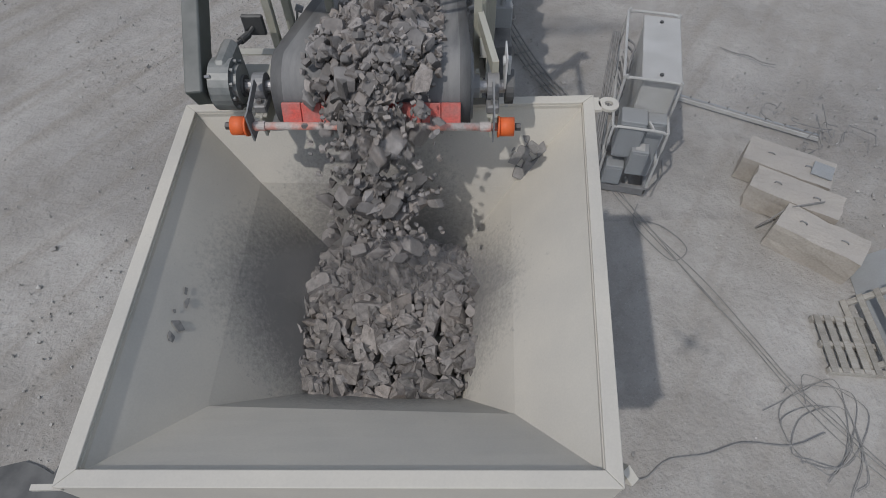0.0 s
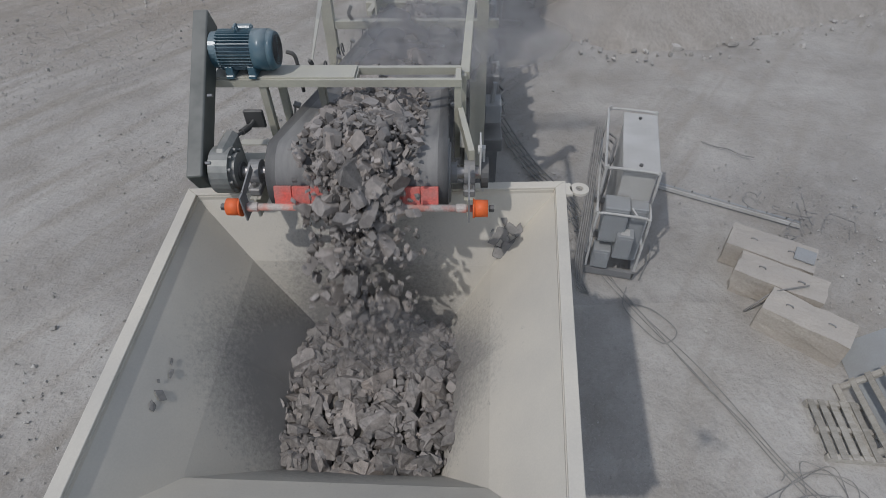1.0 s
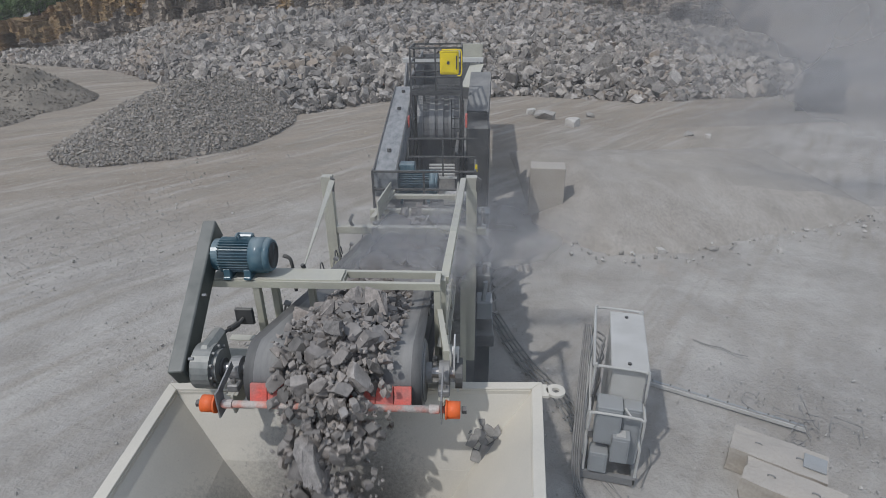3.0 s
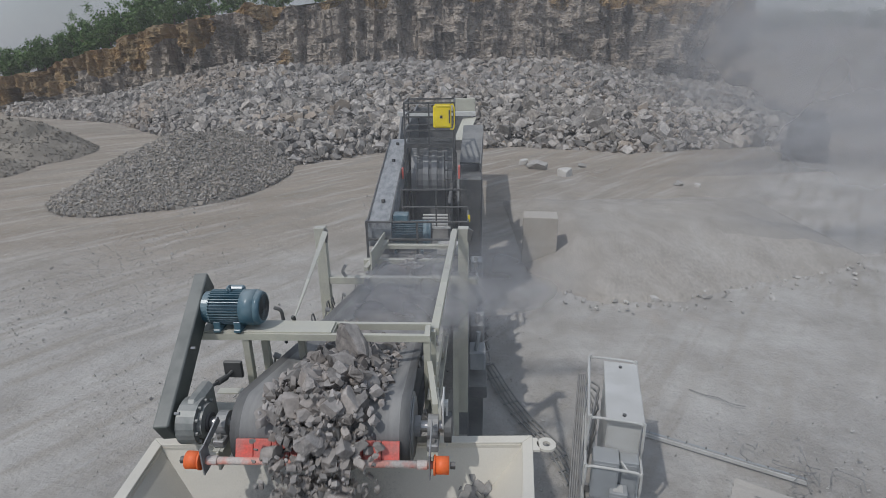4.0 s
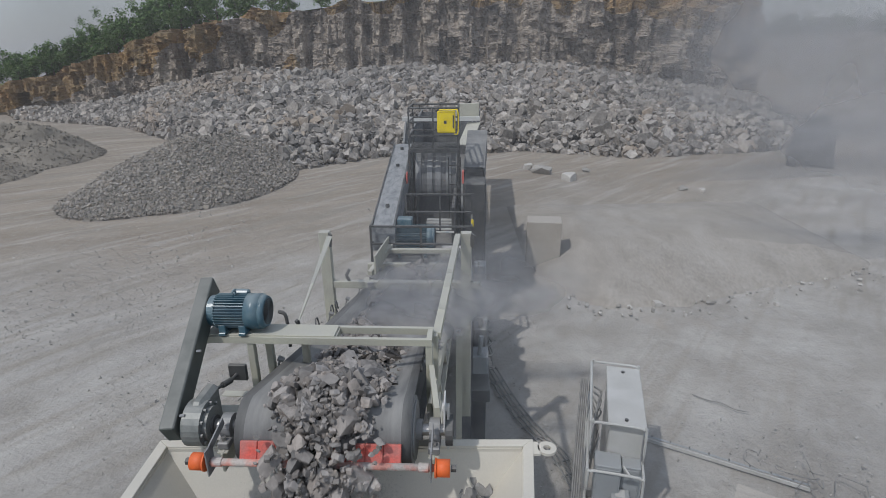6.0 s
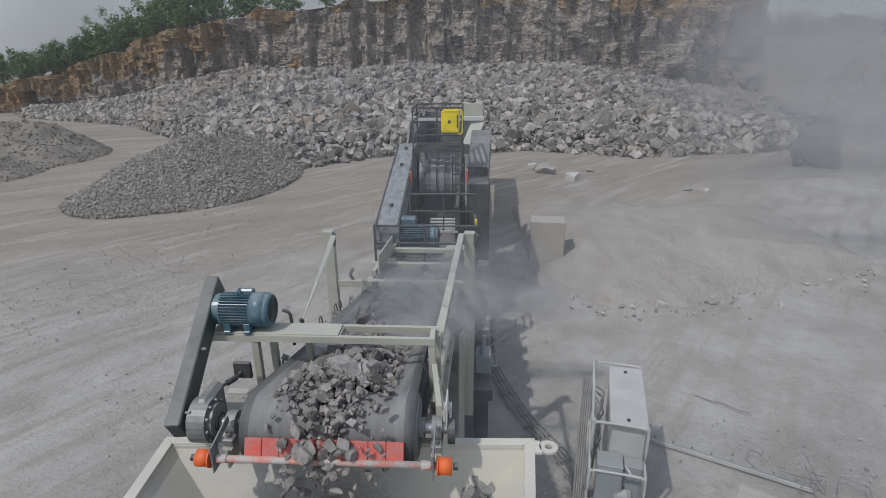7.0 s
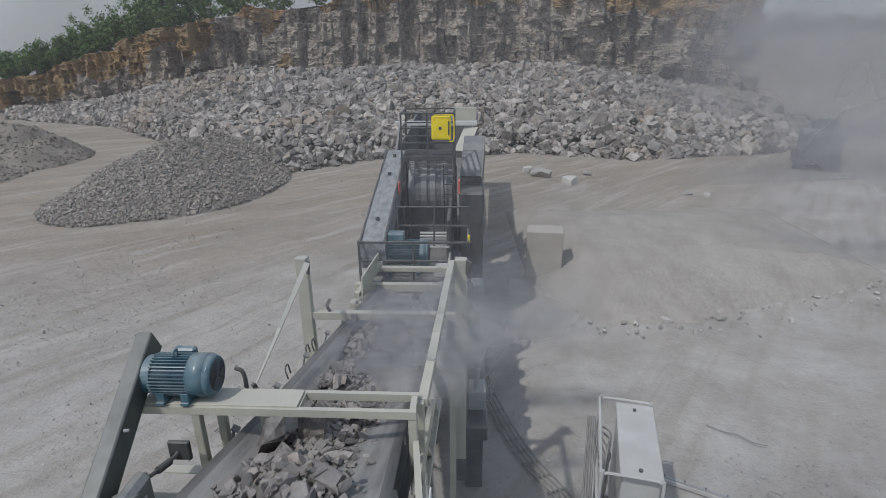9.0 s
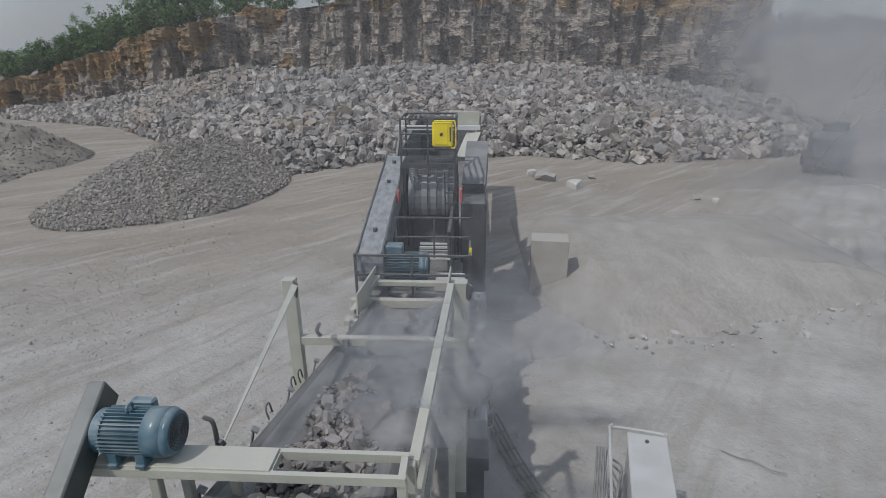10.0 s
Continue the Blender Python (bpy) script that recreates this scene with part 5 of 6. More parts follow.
        part("valve_block", bm, M_GREYSTEEL if i % 2 else M_BOXGREY, h)
    bm = bmesh.new()
    box(bm, -0.2, 0.22, -0.7, 4.1, 1.2, 1.48, 0.02)
    box(bm, -0.15, 0.15, -0.5, -0.3, 0, 1.2)
    box(bm, -0.15, 0.15, 3.6, 3.8, 0, 1.2)
    part("frame", bm, M_SHADE, h)
    for i in range(6):
        bm = bmesh.new()
        tube(bm, [(0.1, -0.5 + 0.3 * i, 1.9), (0.3, 0.1 + 0.3 * i, 1.5 + 0.1 * i), (0.25, 0.9 + 0.3 * i, 1.4), (0.05, 1.5 + 0.35 * i, 1.9)], 0.02, 5)
        part("hose", bm, M_CABLE, h)


build_hopper()
head_pulley = build_conveyor()
build_crusher()


# ---- yard beside the hopper ----
def build_power_unit():
    ob = thing("power_unit", pose(2.45, 6.58, 0, 0, 0, -14), "dusty pale power unit in a tube frame with grey switch boxes", "generator")
    w, ln = 0.80, 2.05
    x0, x1 = -0.38, 0.42
    for x in (x0, x1):
        part("skid_rail", channel(bmesh.new(), (x, 0.0, 0.08), (x, ln, 0.08), 0.07, 0.16), M_GREYSTEEL, ob)
    for y in (0.04, 1.0, ln - 0.04):
        part("skid_cross", beam(bmesh.new(), (x0, y, 0.08), (x1, y, 0.08), 0.07, 0.14), M_GREYSTEEL, ob)
    bm = bmesh.new()
    box(bm, -0.10, x1, 0.42, ln, 0.25, 2.0, 0.02)
    part("canopy", bm, M_WHITE, ob, "dusty white sheet-metal canopy")
    bm = bmesh.new()
    box(bm, -0.13, x1 + 0.03, 0.38, ln + 0.03, 2.0, 2.05, 0.012)
    part("canopy_lid", bm, M_WHITE, ob)
    for y in (0.52, 1.9):
        bm = bmesh.new()
        cyl(bm, (0.15, y, 2.05), (0.15, y, 2.075), 0.03, 10)
        part("lid_bolt", bm, M_DARK, ob)
    # tube frame
    def hoop(y, top):
        bm = bmesh.new()
        tube(bm, [(x0, y, 0.2), (x0, y, top - 0.12), (x0 + 0.05, y, top - 0.02), (x0 + 0.15, y, top), (x1 - 0.12, y, top), (x1 - 0.02, y, top - 0.03), (x1 + 0.02, y, top - 0.14), (x1 + 0.02, y, 0.2)], 0.022, 8, 4)
        part("frame_hoop", bm, M_WHITE, ob)
    hoop(0.02, 1.42)
    hoop(0.34, 2.08)
    hoop(ln + 0.06, 2.08)
    for z in (0.75, 1.42, 2.07):
        bm = bmesh.new()
        tube(bm, [(x0 - 0.01, 0.02 if z < 1.5 else 0.34, z), (x0 - 0.01, ln + 0.06, z)], 0.022, 8, 1)
        part("frame_rail", bm, M_WHITE, ob)
    for z in (0.75, 1.40):
        bm = bmesh.new()
        tube(bm, [(x1 + 0.02, 0.02, z), (x1 + 0.02, 0.4, z)], 0.022, 8, 1)
        part("frame_rail", bm, M_WHITE, ob)
    # switch boxes on the near end
    for bx in ((-0.28, 0.11, 0.04, 0.38, 0.78, 1.52), (0.0, 0.27, -0.06, 0.16, 0.52, 1.04), (-0.31, -0.02, -0.02, 0.22, 0.2, 0.62), (0.13, 0.41, 0.17, 0.41, 0.3, 1.46)):
        bm = bmesh.new()
        box(bm, *bx, 0.012)
        part("switch_box", bm, M_BOXGREY, ob, "grey steel switch box")
        bm = bmesh.new()
        box(bm, bx[0] + 0.03, bx[1] - 0.03, bx[2] - 0.012, bx[2], bx[4] + 0.04, bx[5] - 0.05, 0.004)
        part("box_door", bm, M_BOXGREY, ob)
    bm = bmesh.new()
    box(bm, 0.06, 0.20, -0.03, 0.12, 1.042, 1.05)
    part("label_plate", bm, M_WHITE, ob)
    bm = bmesh.new()
    beam(bm, (0.14, 0.16, 1.47), (0.25, 0.02, 1.40), 0.03, 0.03)
    part("switch_handle", bm, M_WHITE, ob)
    g = np.random.default_rng(81)
    for i in range(8):
        bm = bmesh.new()
        z = 0.9 + 0.14 * i
        tube(bm, [(x0 + 0.05, 1.95 - 0.05 * i, z), (x0 + 0.14 + 0.08 * g.random(), 1.5, z - 0.2 * g.random()), (x0 + 0.10, 0.9 + 0.1 * g.random(), z + 0.05), (x0 + 0.02, 0.4, z - 0.15)], 0.018, 6, 5)
        part("hose", bm, M_CABLE, ob)
    for i in range(4):
        bm = bmesh.new()
        dx = 0.035 * i
        tube(bm, [(x0 - 0.06 - dx, 2.0, 1.75), (x0 - 0.08 - dx, 1.2, 1.55 - 0.05 * i), (x0 - 0.10 - dx, 0.3, 1.1), (x0 - 0.09 - dx, -0.05, 0.5), (x0 - 0.02 - dx, -0.2, 0.05), (x0 + 0.1 - dx, -0.5, 0.02)], 0.016, 6, 6)
        part("hose", bm, M_CABLE, ob)


def build_blocks():
    for i, (x, y, ln, wd, ht, lab) in enumerate(((5.20, 5.23, 1.24, 0.54, 0.50, "pale concrete block lying on the dusty floor"),
                                                  (5.17, 6.11, 1.38, 0.56, 0.45, "chipped pale concrete block beside another"),
                                                  (5.31, 6.79, 1.38, 0.64, 0.45, "pale concrete block with a small plate on top"))):
        ob = thing("concrete_block", pose(x, y, 0, 0, 0, (-40, -35.5, -33.5)[i]), lab, "concrete block", "concrete blocks")
        bm = bmesh.new()
        box(bm, -ln / 2, ln / 2, -wd / 2, wd / 2, -0.03, ht)
        bmesh.ops.subdivide_edges(bm, edges=bm.edges[:], cuts=5, use_grid_fill=True)
        for v in bm.verts:
            k = noise.noise_vector(v.co * 3.1 + Vector((i * 7, 0, 0)))
            v.co += k * 0.03 + noise.noise_vector(v.co * 9.0) * 0.012
            if i == 1 and v.co.x < -ln * 0.3:
                v.co.x += 0.10 * abs(k.y)
                v.co.z -= 0.06 * abs(k.x)
        part("block", bm, M_CONCRETE, ob)
        for s in (-0.3, 0.3):
            bm = bmesh.new()
            tube(bm, [(s - 0.05, 0, ht - 0.02), (s - 0.04, 0, ht + 0.03), (s + 0.04, 0, ht + 0.03), (s + 0.05, 0, ht - 0.02)], 0.01, 5, 3)
            part("lifting_loop", bm, M_GREYSTEEL, ob)
    ob = thing("small_plate", pose(5.74, 6.52, 0.465, 0, 0, -34), "grey square plate lying on a concrete block", "plate")
    part("plate", box(bmesh.new(), -0.16, 0.16, -0.16, 0.16, 0, 0.03, 0.005), M_BOXGREY, ob)
    ob = thing("bent_bar", pose(0, 0, 0), "bent rusty bar lying across the concrete blocks", "steel bar")
    part("bar", tube(bmesh.new(), [(4.55, 5.72, 0.03), (4.66, 5.70, 0.25), (4.90, 5.74, 0.49), (5.47, 5.84, 0.50)], 0.016, 6), M_CABLE, ob)
    ob = thing("barrier_block", pose(3.30, 18.5, 0, 0, 0, -8), "tall pale concrete barrier block by the crusher", "concrete block")
    bm = bmesh.new()
    box(bm, -0.6, 0.6, -0.4, 0.4, -0.05, 1.78, 0.02)
    part("block", bm, M_CONCRETE, ob)


def build_pallets():
    ob = thing("wooden_pallet", pose(5.12, 3.58, 0, 0, 0, -6), "weathered grey wooden pallet lying on the floor", "pallet", "pallets")
    for i in range(6):
        bm = bmesh.new()
        x = -0.36 + i * 0.144
        box(bm, x - 0.045, x + 0.045, -0.44, 0.44, 0.10, 0.122, 0.003)
        part("deck_board", bm, M_WOOD, ob)
    for y in (-0.40, 0.0, 0.40):
        bm = bmesh.new()
        box(bm, -0.42, 0.42, y - 0.04, y + 0.04, 0.0, 0.10, 0.004)
        part("stringer", bm, M_WOOD, ob)
    ob = thing("wooden_pallet", pose(5.52, 3.75, 0.30, 0, -52, -4), "weathered grey wooden pallet tipped up on its edge", "pallet", "pallets")
    for i in range(4):
        bm = bmesh.new()
        x = -0.33 + i * 0.22
        box(bm, x - 0.04, x + 0.04, -0.55, 0.55, 0.02, 0.045, 0.003)
        part("deck_board", bm, M_WOOD, ob)
    for y in (-0.5, 0.5):
        bm = bmesh.new()
        box(bm, -0.38, 0.38, y - 0.04, y + 0.04, -0.05, 0.02, 0.004)
        part("stringer", bm, M_WOOD, ob)
    ob = thing("steel_sheet", pose(5.95, 4.25, 0.36, 0, -48, -8), "grey-green steel sheet leaning beside the pallets", "steel sheet")
    part("sheet", box(bmesh.new(), -0.5, 0.5, -0.75, 0.75, -0.01, 0.01, 0.004), M_BOXGREY, ob)


def ground_line(name, label, category, pts, r, material, strands=1, spread=0.05, wob=0.0, seed=1):
    g = np.random.default_rng(seed)
    ob = thing(name, pose(0, 0, 0), label, category)
    for k in range(strands):
        bm = bmesh.new()
        q = [(x + g.normal() * wob + spread * (k - (strands - 1) / 2), y + g.normal() * wob + 0.5 * spread * k, r + 0.004) for x, y in pts]
        tube(bm, q, r, 6, 6)
        part("strand", bm, material, ob)


def build_cables():
    ground_line("power_cable", "long dusty black power cables snaking over the floor", "cable",
                [(2.28, 7.2), (2.40, 6.7), (2.76, 5.83), (3.40, 4.65), (3.78, 3.75), (4.10, 3.02), (4.50, 2.34), (5.1, 1.5), (5.8, 0.4)], 0.008, M_CABLE, 3, 0.06, 0.03)
    ground_line("loose_cable", "thin dusty cable lying in a loose loop", "cable",
                [(2.66, 5.95), (3.05, 5.80), (3.33, 5.36), (3.05, 5.12), (2.77, 5.48), (2.6, 5.9), (2.75, 6.3)], 0.009, M_CABLE)
    ground_line("loose_cable", "thin dusty cable trailing towards the hopper", "cable",
                [(4.3, 2.4), (3.81, 2.25), (3.2, 2.30), (2.7, 2.17), (2.19, 2.11), (1.86, 1.90), (1.66, 1.95), (1.55, 2.3)], 0.010, M_CABLE)
    for s in range(3):
        ground_line("cable_coil", "tangled coil of thin dusty cable", "cable",
                    [(3.95, 2.85), (4.35, 3.12), (4.78, 2.95), (4.72, 2.44), (4.33, 2.0), (3.95, 1.85), (3.78, 2.1), (4.0, 2.7), (4.5, 2.8), (4.6, 2.2), (4.2, 1.6)], 0.006, M_CABLE, 1, 0, 0.14, 90 + s)
    ground_line("bent_wire", "bent length of wire on the floor", "wire", [(5.50, 10.6), (5.75, 10.38), (6.0, 10.28), (6.2, 10.05), (6.45, 9.95)], 0.012, M_CABLE)
    ground_line("bent_wire", "short bent wire by the power unit", "wire", [(3.0, 6.45), (3.18, 6.75), (3.32, 6.95), (3.42, 7.3)], 0.012, M_CABLE)
    # long angle iron with studs
    ob = thing("angle_iron", pose(0, 0, 0), "long rusty angle iron with studs lying on the floor", "steel bar")
    a, b = Vector((3.5, 9.35, 0.09)), Vector((6.42, 7.75, 0.09))
    bm = bmesh.new()
    beam(bm, a, b, 0.05, 0.010)
    part("bar", bm, M_BOXGREY, ob)
    bm = bmesh.new()
    beam(bm, a + Vector((-0.02, -0.05, -0.05)), b + Vector((-0.02, -0.05, -0.05)), 0.03, 0.07)
    part("flange", bm, M_WHITE, ob)
    for k in range(9):
        p = a.lerp(b, 0.08 + k * 0.105)
        part("stud", cyl(bmesh.new(), p, p + Vector((0, 0, 0.05)), 0.014, 6), M_CABLE, ob)
    ob = thing("wire_tangle", pose(0, 0, 0), "tangle of old wire at the end of the angle iron", "wire")
    g = np.random.default_rng(95)
    for k in range(6):
        p = np.cumsum(g.normal(size=(7, 3)) * [0.16, 0.16, 0.05], 0) + [6.35, 7.75, 0.12]
        p[:, 2] = np.clip(p[:, 2], 0.02, 0.35)
        part("wire", tube(bmesh.new(), [tuple(q) for q in p], 0.009, 5, 5), M_CABLE, ob)
    # hose ladder along the conveyor foot
    ob = thing("cable_ladder", pose(0, 0, 0), "dark cable ladder with hoses lying beside the conveyor", "cable ladder")
    line = [Vector(p) for p in ((0.95, 11.6, 0.08), (1.30, 10.3, 0.08), (1.62, 9.45, 0.08), (2.05, 8.55, 0.10), (2.25, 7.7, 0.12))]
    for off in (-0.13, -0.04, 0.05, 0.14):
        part("hose", tube(bmesh.new(), [(p.x + off, p.y + off * 0.4, p.z) for p in line], 0.018, 6), M_CABLE, ob)
    pts = spline(line, 5)
    for p in pts[::2]:
        part("rung", beam(bmesh.new(), p + Vector((-0.18, -0.07, -0.02)), p + Vector((0.18, 0.07, -0.02)), 0.03, 0.02), M_GREYSTEEL, ob)


build_power_unit()
def build_dark_sheet():
    # Added flat sheet standing in for dark machinery below the hopper's near rim.
    ob = thing("rubber_sheet", pose(0, 0, 0), "flat dark ragged sheet standing in for dark machinery by the hopper", "rubber sheet")
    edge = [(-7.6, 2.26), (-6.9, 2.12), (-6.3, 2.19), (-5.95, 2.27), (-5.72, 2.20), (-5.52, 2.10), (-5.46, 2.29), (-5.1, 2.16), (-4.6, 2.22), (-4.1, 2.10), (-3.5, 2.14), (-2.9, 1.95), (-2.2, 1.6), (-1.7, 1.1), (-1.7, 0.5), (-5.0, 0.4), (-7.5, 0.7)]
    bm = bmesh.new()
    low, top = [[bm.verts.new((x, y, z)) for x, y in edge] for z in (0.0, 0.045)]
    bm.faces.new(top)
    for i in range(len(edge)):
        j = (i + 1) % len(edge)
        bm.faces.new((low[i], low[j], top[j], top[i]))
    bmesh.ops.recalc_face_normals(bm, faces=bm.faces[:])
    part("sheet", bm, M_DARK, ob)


build_dark_sheet()
build_blocks()
build_pallets()
build_cables()


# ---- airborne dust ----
# Drifting dust and painted haze share this see-through grey sheet colour.
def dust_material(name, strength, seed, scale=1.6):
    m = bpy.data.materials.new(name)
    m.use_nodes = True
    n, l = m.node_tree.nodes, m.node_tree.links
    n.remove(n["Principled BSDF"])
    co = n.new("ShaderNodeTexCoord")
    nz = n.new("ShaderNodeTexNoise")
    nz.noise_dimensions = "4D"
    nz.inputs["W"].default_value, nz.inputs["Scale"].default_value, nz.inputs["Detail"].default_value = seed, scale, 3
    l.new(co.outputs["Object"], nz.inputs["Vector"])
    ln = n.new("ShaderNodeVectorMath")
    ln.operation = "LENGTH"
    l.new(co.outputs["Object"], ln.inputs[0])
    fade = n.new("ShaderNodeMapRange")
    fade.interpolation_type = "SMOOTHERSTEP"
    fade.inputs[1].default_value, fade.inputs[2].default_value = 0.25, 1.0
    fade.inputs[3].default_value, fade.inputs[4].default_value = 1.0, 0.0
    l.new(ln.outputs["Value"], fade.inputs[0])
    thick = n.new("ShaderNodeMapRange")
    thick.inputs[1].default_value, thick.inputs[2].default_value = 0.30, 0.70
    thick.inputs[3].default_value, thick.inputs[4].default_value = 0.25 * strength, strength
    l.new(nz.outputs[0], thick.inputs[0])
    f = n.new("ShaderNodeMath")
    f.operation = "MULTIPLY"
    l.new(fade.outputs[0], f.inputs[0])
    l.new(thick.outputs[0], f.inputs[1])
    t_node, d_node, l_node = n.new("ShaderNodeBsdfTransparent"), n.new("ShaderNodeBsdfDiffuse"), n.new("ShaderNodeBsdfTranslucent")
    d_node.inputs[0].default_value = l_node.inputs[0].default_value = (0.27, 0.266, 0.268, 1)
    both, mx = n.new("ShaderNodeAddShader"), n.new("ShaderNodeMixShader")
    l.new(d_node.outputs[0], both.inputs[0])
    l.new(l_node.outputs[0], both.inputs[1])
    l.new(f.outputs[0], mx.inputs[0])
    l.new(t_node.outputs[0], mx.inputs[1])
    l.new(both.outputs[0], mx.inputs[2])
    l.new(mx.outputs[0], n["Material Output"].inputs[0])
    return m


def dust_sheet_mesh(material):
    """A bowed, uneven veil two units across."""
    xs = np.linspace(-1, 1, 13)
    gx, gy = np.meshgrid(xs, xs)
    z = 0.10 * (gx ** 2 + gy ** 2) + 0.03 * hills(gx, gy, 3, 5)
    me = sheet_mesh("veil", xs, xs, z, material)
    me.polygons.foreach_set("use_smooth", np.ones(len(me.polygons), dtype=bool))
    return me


DUST = []


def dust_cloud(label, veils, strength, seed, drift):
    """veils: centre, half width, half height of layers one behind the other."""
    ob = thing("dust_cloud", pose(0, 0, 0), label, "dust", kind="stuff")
    me = dust_sheet_mesh(dust_material("dust_and_haze_veil", strength, seed))
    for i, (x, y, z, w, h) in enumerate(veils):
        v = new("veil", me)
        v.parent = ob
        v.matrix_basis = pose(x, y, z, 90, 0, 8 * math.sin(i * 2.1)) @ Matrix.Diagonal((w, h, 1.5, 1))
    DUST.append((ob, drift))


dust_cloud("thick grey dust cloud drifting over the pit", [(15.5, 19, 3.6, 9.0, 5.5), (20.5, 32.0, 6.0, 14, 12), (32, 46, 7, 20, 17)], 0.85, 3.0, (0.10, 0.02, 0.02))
# Thin veils paint distance haze over the face and the far bank.
dust_cloud("thin grey veils painting haze before the quarry face and far bank", [(4, 50, 6, 70, 22), (60, 90, 6, 48, 20)], 0.17, 9.0, (0.05, 0, 0))
# Added grey veil that dims the bright sky behind the trees.
dust_cloud("grey veil added beyond the quarry rim to dim the sky", [(-40, 135, 22, 150, 60)], 0.95, 21.0, (0, 0, 0))
# Faint dust veil that also lifts the dark tones, as painted haze.
dust_cloud("faint dust veil painting haze over the yard", [(1.0, 6.0, 3.8, 14, 7)], 0.20, 13.0, (0.03, 0, 0))
dust_cloud("fresh dust rising from the crusher outlet", [(-0.5, 7.6, 3.9, 1.6, 0.95), (-0.6, 6.5, 4.2, 1.2, 0.8), (-0.75, 5.5, 4.5, 0.9, 0.55), (0.6, 10.2, 2.8, 2.6, 1.4)], 0.8, 5.0, (0.05, 0.0, 0.02))
dust_cloud("fine dust in the air round the hopper", [(-1.0, 2.8, 3.4, 1.4, 0.9)], 0.48, 7.0, (0.0, -0.01, 0.01))


# ---- stone on the move ----
STONES, CLUMPS = [], []
STREAM = np.random.default_rng(101)


def load_at(s):
    """How full the belt is at s metres behind the head at the start."""
    full = 0.92 + 0.14 * math.sin(s * 1.9 + 0.6) + 0.12 * math.sin(s * 4.3)
    if s > 4.6:
        full *= 0.8
    if s > 9.2:
        full *= 0.6
    if s > 14.0:
        full *= 0.15
    if 9.5 < s < 10.9:
        full *= 0.5
    if 6.9 < s < 7.6:
        full *= 0.45
    return min(max(full, 0.05), 1.1)


def build_stream():
    g = STREAM
    shapes = [mesh_from("rock", v, f, M_STREAM) for v, f in ROCKS_FINE]
    s = -1.5
    while s < 18.9:
        q = load_at(s)
        s += g.exponential(1 / (24 * q))
        x = float(np.clip(0.02 + g.normal() * 0.165, -0.40, 0.42))
        size = float(np.clip(g.lognormal(-2.02, 0.40), 0.08, 0.30))
        room = max(0.0, 0.24 * q * (1 - (x / 0.55) ** 2))
        h = 0.3 * size + g.uniform(0.15, 1.0) * room
        ob = new("rock", shapes[int(g.integers(len(shapes)))])
        ob.scale = (size, size, size)
        tagged(ob, "broken grey rock riding the conveyor belt", "rock", "rocks on the conveyor")
        STONES.append((ob, s, x, h, g.uniform(-180, 180, 3), g.uniform(0, 1, 4)))
    s = -1.6
    k = 0
    packs = []
    for i in range(10):
        n = 80
        px = np.clip(0.02 + g.normal(size=n) * 0.18, -0.44, 0.46)
        py = g.uniform(-0.14, 0.14, n)
        pz = g.uniform(0.02, 1, n) * 0.17 * (1 - (px / 0.56) ** 2)
        sz = np.clip(g.lognormal(-2.55, 0.5, n), 0.03, 0.17)
        packs.append((rubble("gravel", np.stack([px, py, pz + 0.01], 1), sz, M_STREAM, 110 + i), rubble("gravel", np.stack([px, py, pz * 0.3 + 0.01], 1)[:30], sz[:30] * 0.8, M_STREAM, 130 + i)))
    for i in range(6):
        n = 150
        px = np.clip(0.02 + g.normal(size=n) * 0.20, -0.48, 0.5)
        py = g.uniform(-0.25, 0.25, n)
        pz = g.uniform(0, 1, n) * 0.20 * (1 - (px / 0.6) ** 2)
        sz = np.clip(g.lognormal(-3.2, 0.35, n), 0.02, 0.07)
        packs.append((rubble("fines", np.stack([px, py, pz + 0.005], 1), sz, M_STREAM, 150 + i), rubble("fines", np.stack([px, py, pz * 0.1 + 0.005], 1)[:40], sz[:40], M_STREAM, 160 + i)))
    while s < 18.9:
        q = load_at(s)
        pack = packs[k // 2 % 10] if k % 2 else packs[10 + k // 2 % 6]
        ob = new("gravel_batch", pack[0 if q > 0.4 else 1])
        tagged(ob, "batch of small crushed stone on the belt", "gravel", kind="stuff")
        if q > 0.1:
            CLUMPS.append((ob, s, 0.0, 0.0, (0, 0, 0), g.uniform(0, 1, 4)))
        else:
            bpy.data.objects.remove(ob)
        s += 0.06
        k += 1


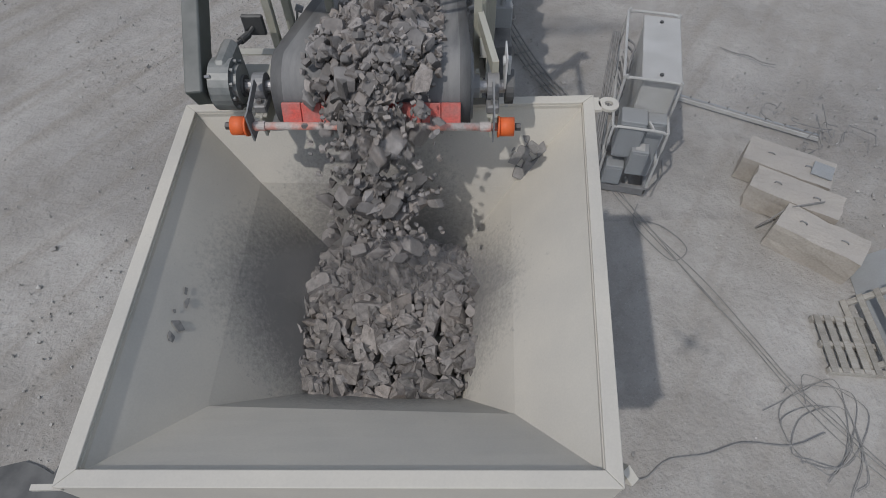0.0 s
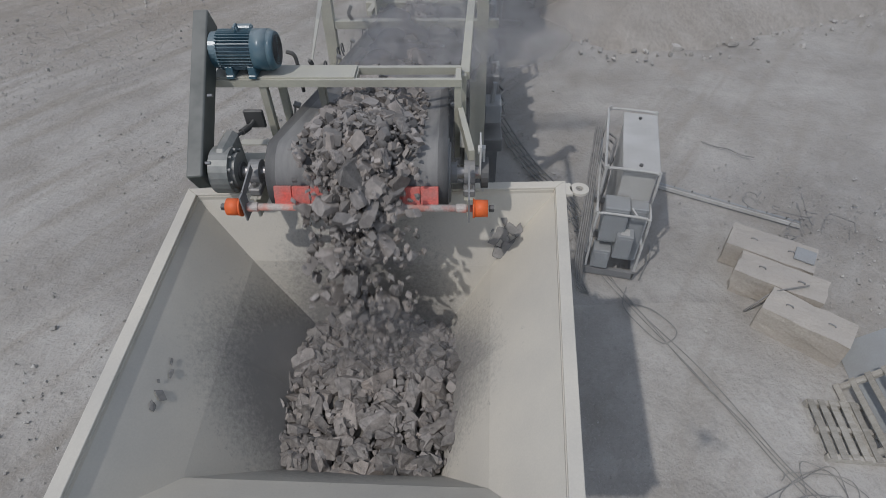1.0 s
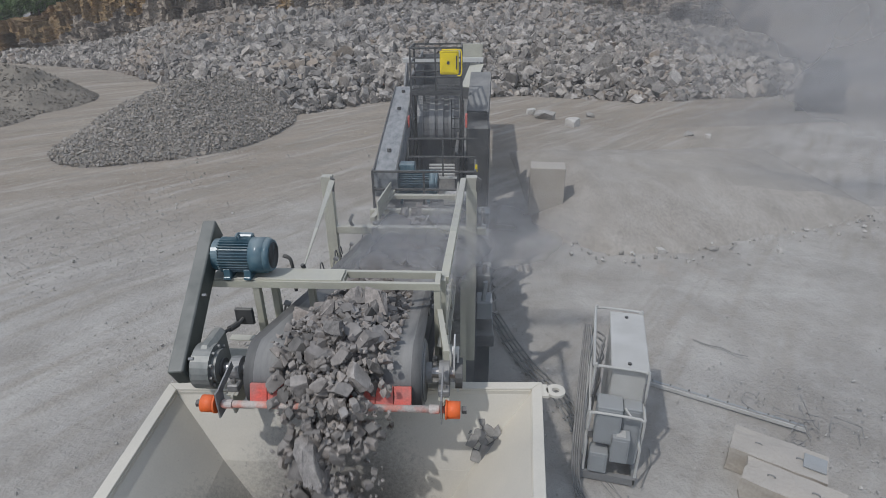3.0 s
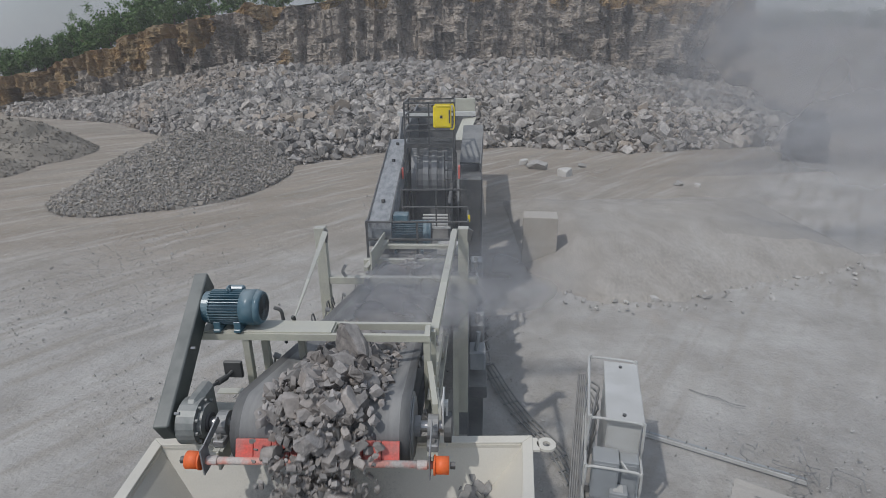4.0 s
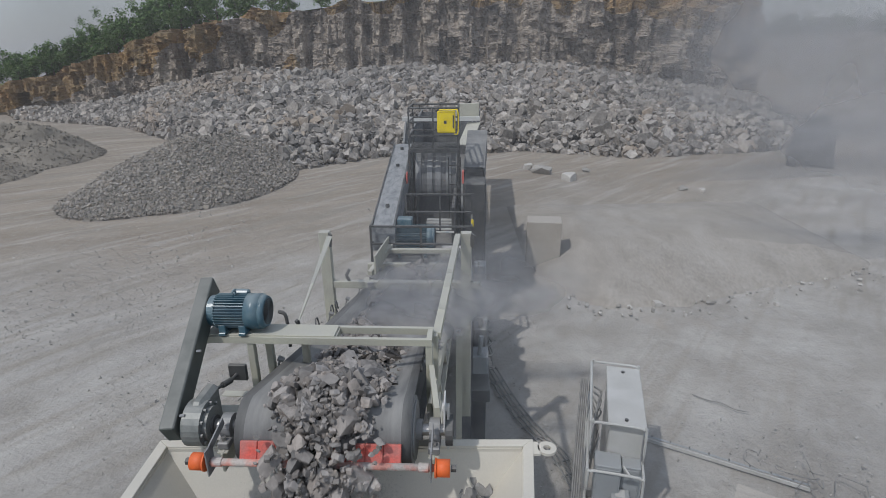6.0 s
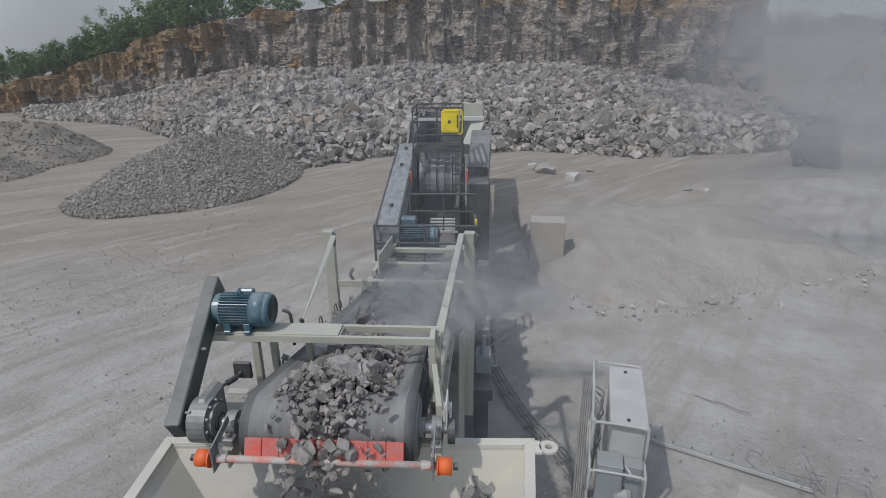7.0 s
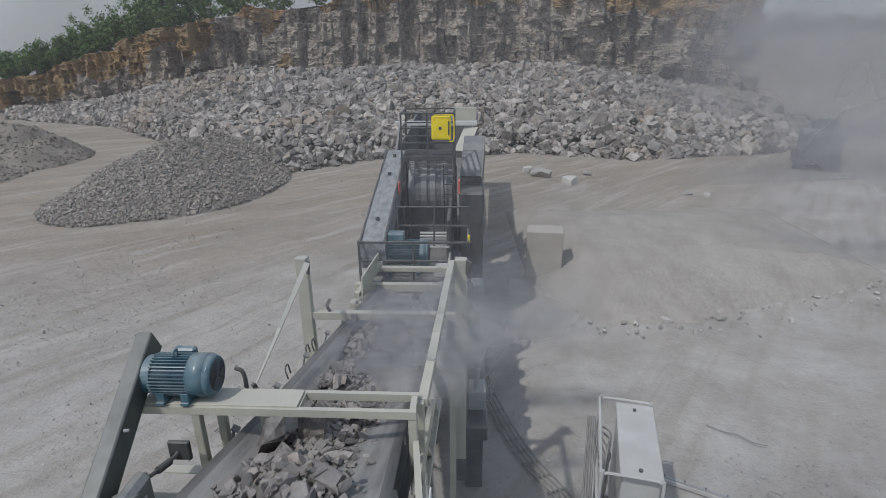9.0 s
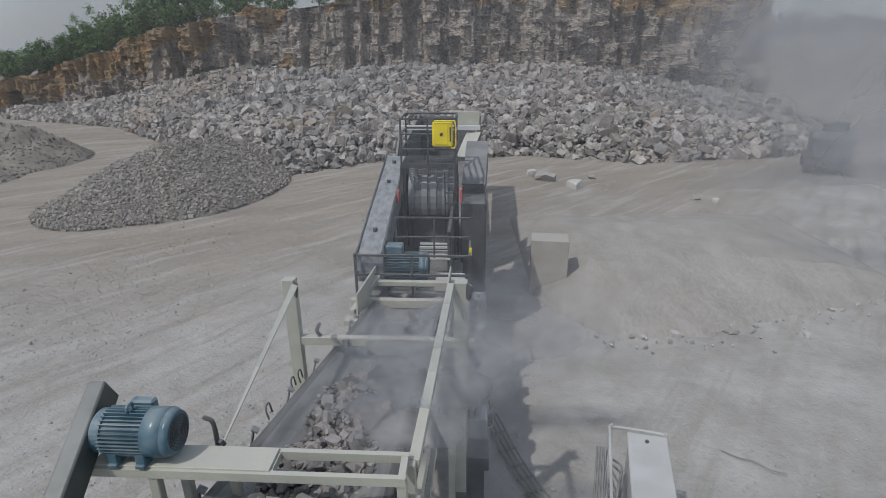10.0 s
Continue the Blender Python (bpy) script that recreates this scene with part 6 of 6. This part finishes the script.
def ride(t, s, x, h, spin, luck, clump):
    """Where a stone is at t seconds, in the conveyor's space, and how it is turned (degrees)."""
    u = s - SPEED * t
    lean = math.degrees(math.atan(SLOPE))
    if u > 0:
        z = edge_z(u) - trough(u) + h
        return (x, u, z), (spin[0] + (-lean if clump else 0), spin[1], spin[2])
    r = HEAD_R + h * 0.85 + 0.02
    w = SPEED / HEAD_R
    late = (s / SPEED)
    dt = t - late
    leave = radians(36 + 16 * luck[0])
    t1 = leave / w
    if dt < t1:
        a = w * dt
        return (x, -r * math.sin(a), HEAD_Z + r * math.cos(a)), (spin[0] + math.degrees(a) - (lean if clump else 0), spin[1], spin[2])
    f = dt - t1
    y0, z0 = -r * math.sin(leave), HEAD_Z + r * math.cos(leave)
    vy, vz = -SPEED * math.cos(leave) * 1.35, -SPEED * math.sin(leave)
    zl = 2.80
    tl = (vz + math.sqrt(vz * vz + 2 * 9.81 * (z0 - zl))) / 9.81
    tumble = (luck[1] - 0.5) * 260
    spread = (luck[2] - 0.5) * 0.2
    fx = x + spread * min(f, tl)
    a = math.degrees(leave)
    if f < tl:
        return (fx, y0 + vy * f, z0 + vz * f - 4.905 * f * f), (spin[0] + a + tumble * f, spin[1] + tumble * 0.5 * f, spin[2])
    g2 = min((f - tl) / 0.5, 1)
    e = g2 * (2 - g2)
    yl = y0 + vy * tl
    sink = min(max(f - tl - 0.5, 0), 2.5) * 0.22
    tx, ty = (luck[3] - 0.5) * 1.0, -0.55 - 0.75 * luck[1]
    return (fx + (tx - fx) * 0.7 * e, yl + (ty - yl) * e, zl - 0.10 * e - sink), (spin[0] + a + tumble * tl + 60 * e, spin[1] + tumble * 0.5 * tl, spin[2])


def key_stream():
    for lot, clump in ((STONES, False), (CLUMPS, True)):
        for ob, s, x, h, spin, luck in lot:
            late = s / SPEED
            ts = {0.0, 0.05, 9.95, 10.0}
            ts.update(k for k in (1.5, 3.0, 4.5, 6.0, 7.5, 9.0) if k < late - 0.2)
            ts.update(late + k for k in (-0.9, -0.6, -0.3, -0.12, 0.0, 0.08, 0.16, 0.24, 0.32, 0.40, 0.48, 0.56, 0.66, 0.76, 0.90, 1.06, 1.3, 1.8, 2.6, 3.6))
            rows, last = [], -1
            for t in sorted(k for k in ts if 0 <= k <= 10):
                if frame(t) == last:
                    continue
                last = frame(t)
                p, a = ride(t, s, x, h, spin, luck, clump)
                rows.append((t, CON @ pose(*p, *a)))
            walk(ob, rows)


def build_truck():
    ob = thing("haul_truck", pose(23.8, 36.5, -0.35, 0, 0, 62), "grey haul truck standing in the dust by the rubble", "truck")
    part("bed", box(bmesh.new(), -1.9, 1.1, -1.1, 1.1, 1.3, 2.6, 0.12), M_SHADE, ob)
    part("chassis", box(bmesh.new(), -1.9, 2.3, -0.7, 0.7, 0.7, 1.25, 0.05), M_DARK, ob)
    part("cab", box(bmesh.new(), 0.6, 1.9, -0.9, 0.4, 1.3, 3.3, 0.1), M_SHADE, ob)
    part("window", box(bmesh.new(), 0.8, 1.7, -0.92, -0.88, 2.3, 3.0, 0.02), M_DARK, ob)
    for x in (-1.2, 1.5):
        for y in (-1.0, 1.0):
            part("wheel", cyl(bmesh.new(), (x, y - 0.25, 0.62), (x, y + 0.25, 0.62), 0.62, 24), M_DARK, ob)


build_truck()
build_stream()


# ---- the drone whose shadow crosses the floor ----
def build_drone():
    ob = thing("drone", pose(0, 0, 8), "small dark quadcopter hovering over the hopper", "drone")
    part("body", box(bmesh.new(), -0.05, 0.05, -0.24, -0.06, 0.07, 0.13, 0.02), M_DARK, ob)
    for sx in (-1, 1):
        for y in (-0.32, 0.02):
            part("arm", beam(bmesh.new(), (sx * 0.04, -0.15, 0.11), (sx * 0.19, y, 0.12), 0.025, 0.02), M_DARK, ob)
            part("rotor", beam(bmesh.new(), (sx * 0.19 - 0.07, y - 0.07 * sx, 0.137), (sx * 0.19 + 0.07, y + 0.07 * sx, 0.137), 0.016, 0.004), M_DARK, ob)
    return ob


drone = build_drone()


def motions():
    key_stream()
    w = math.degrees(SPEED / HEAD_R)
    walk(head_pulley, [(k * 0.2, pose(0, 0, HEAD_Z, w * k * 0.2, 0, 0)) for k in range(51)])
    walk(drone, [(t, pose(x, y, z)) for t, x, y, z, *_ in PATH])
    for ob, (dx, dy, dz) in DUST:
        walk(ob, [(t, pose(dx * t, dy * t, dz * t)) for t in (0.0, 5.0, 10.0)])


motions()
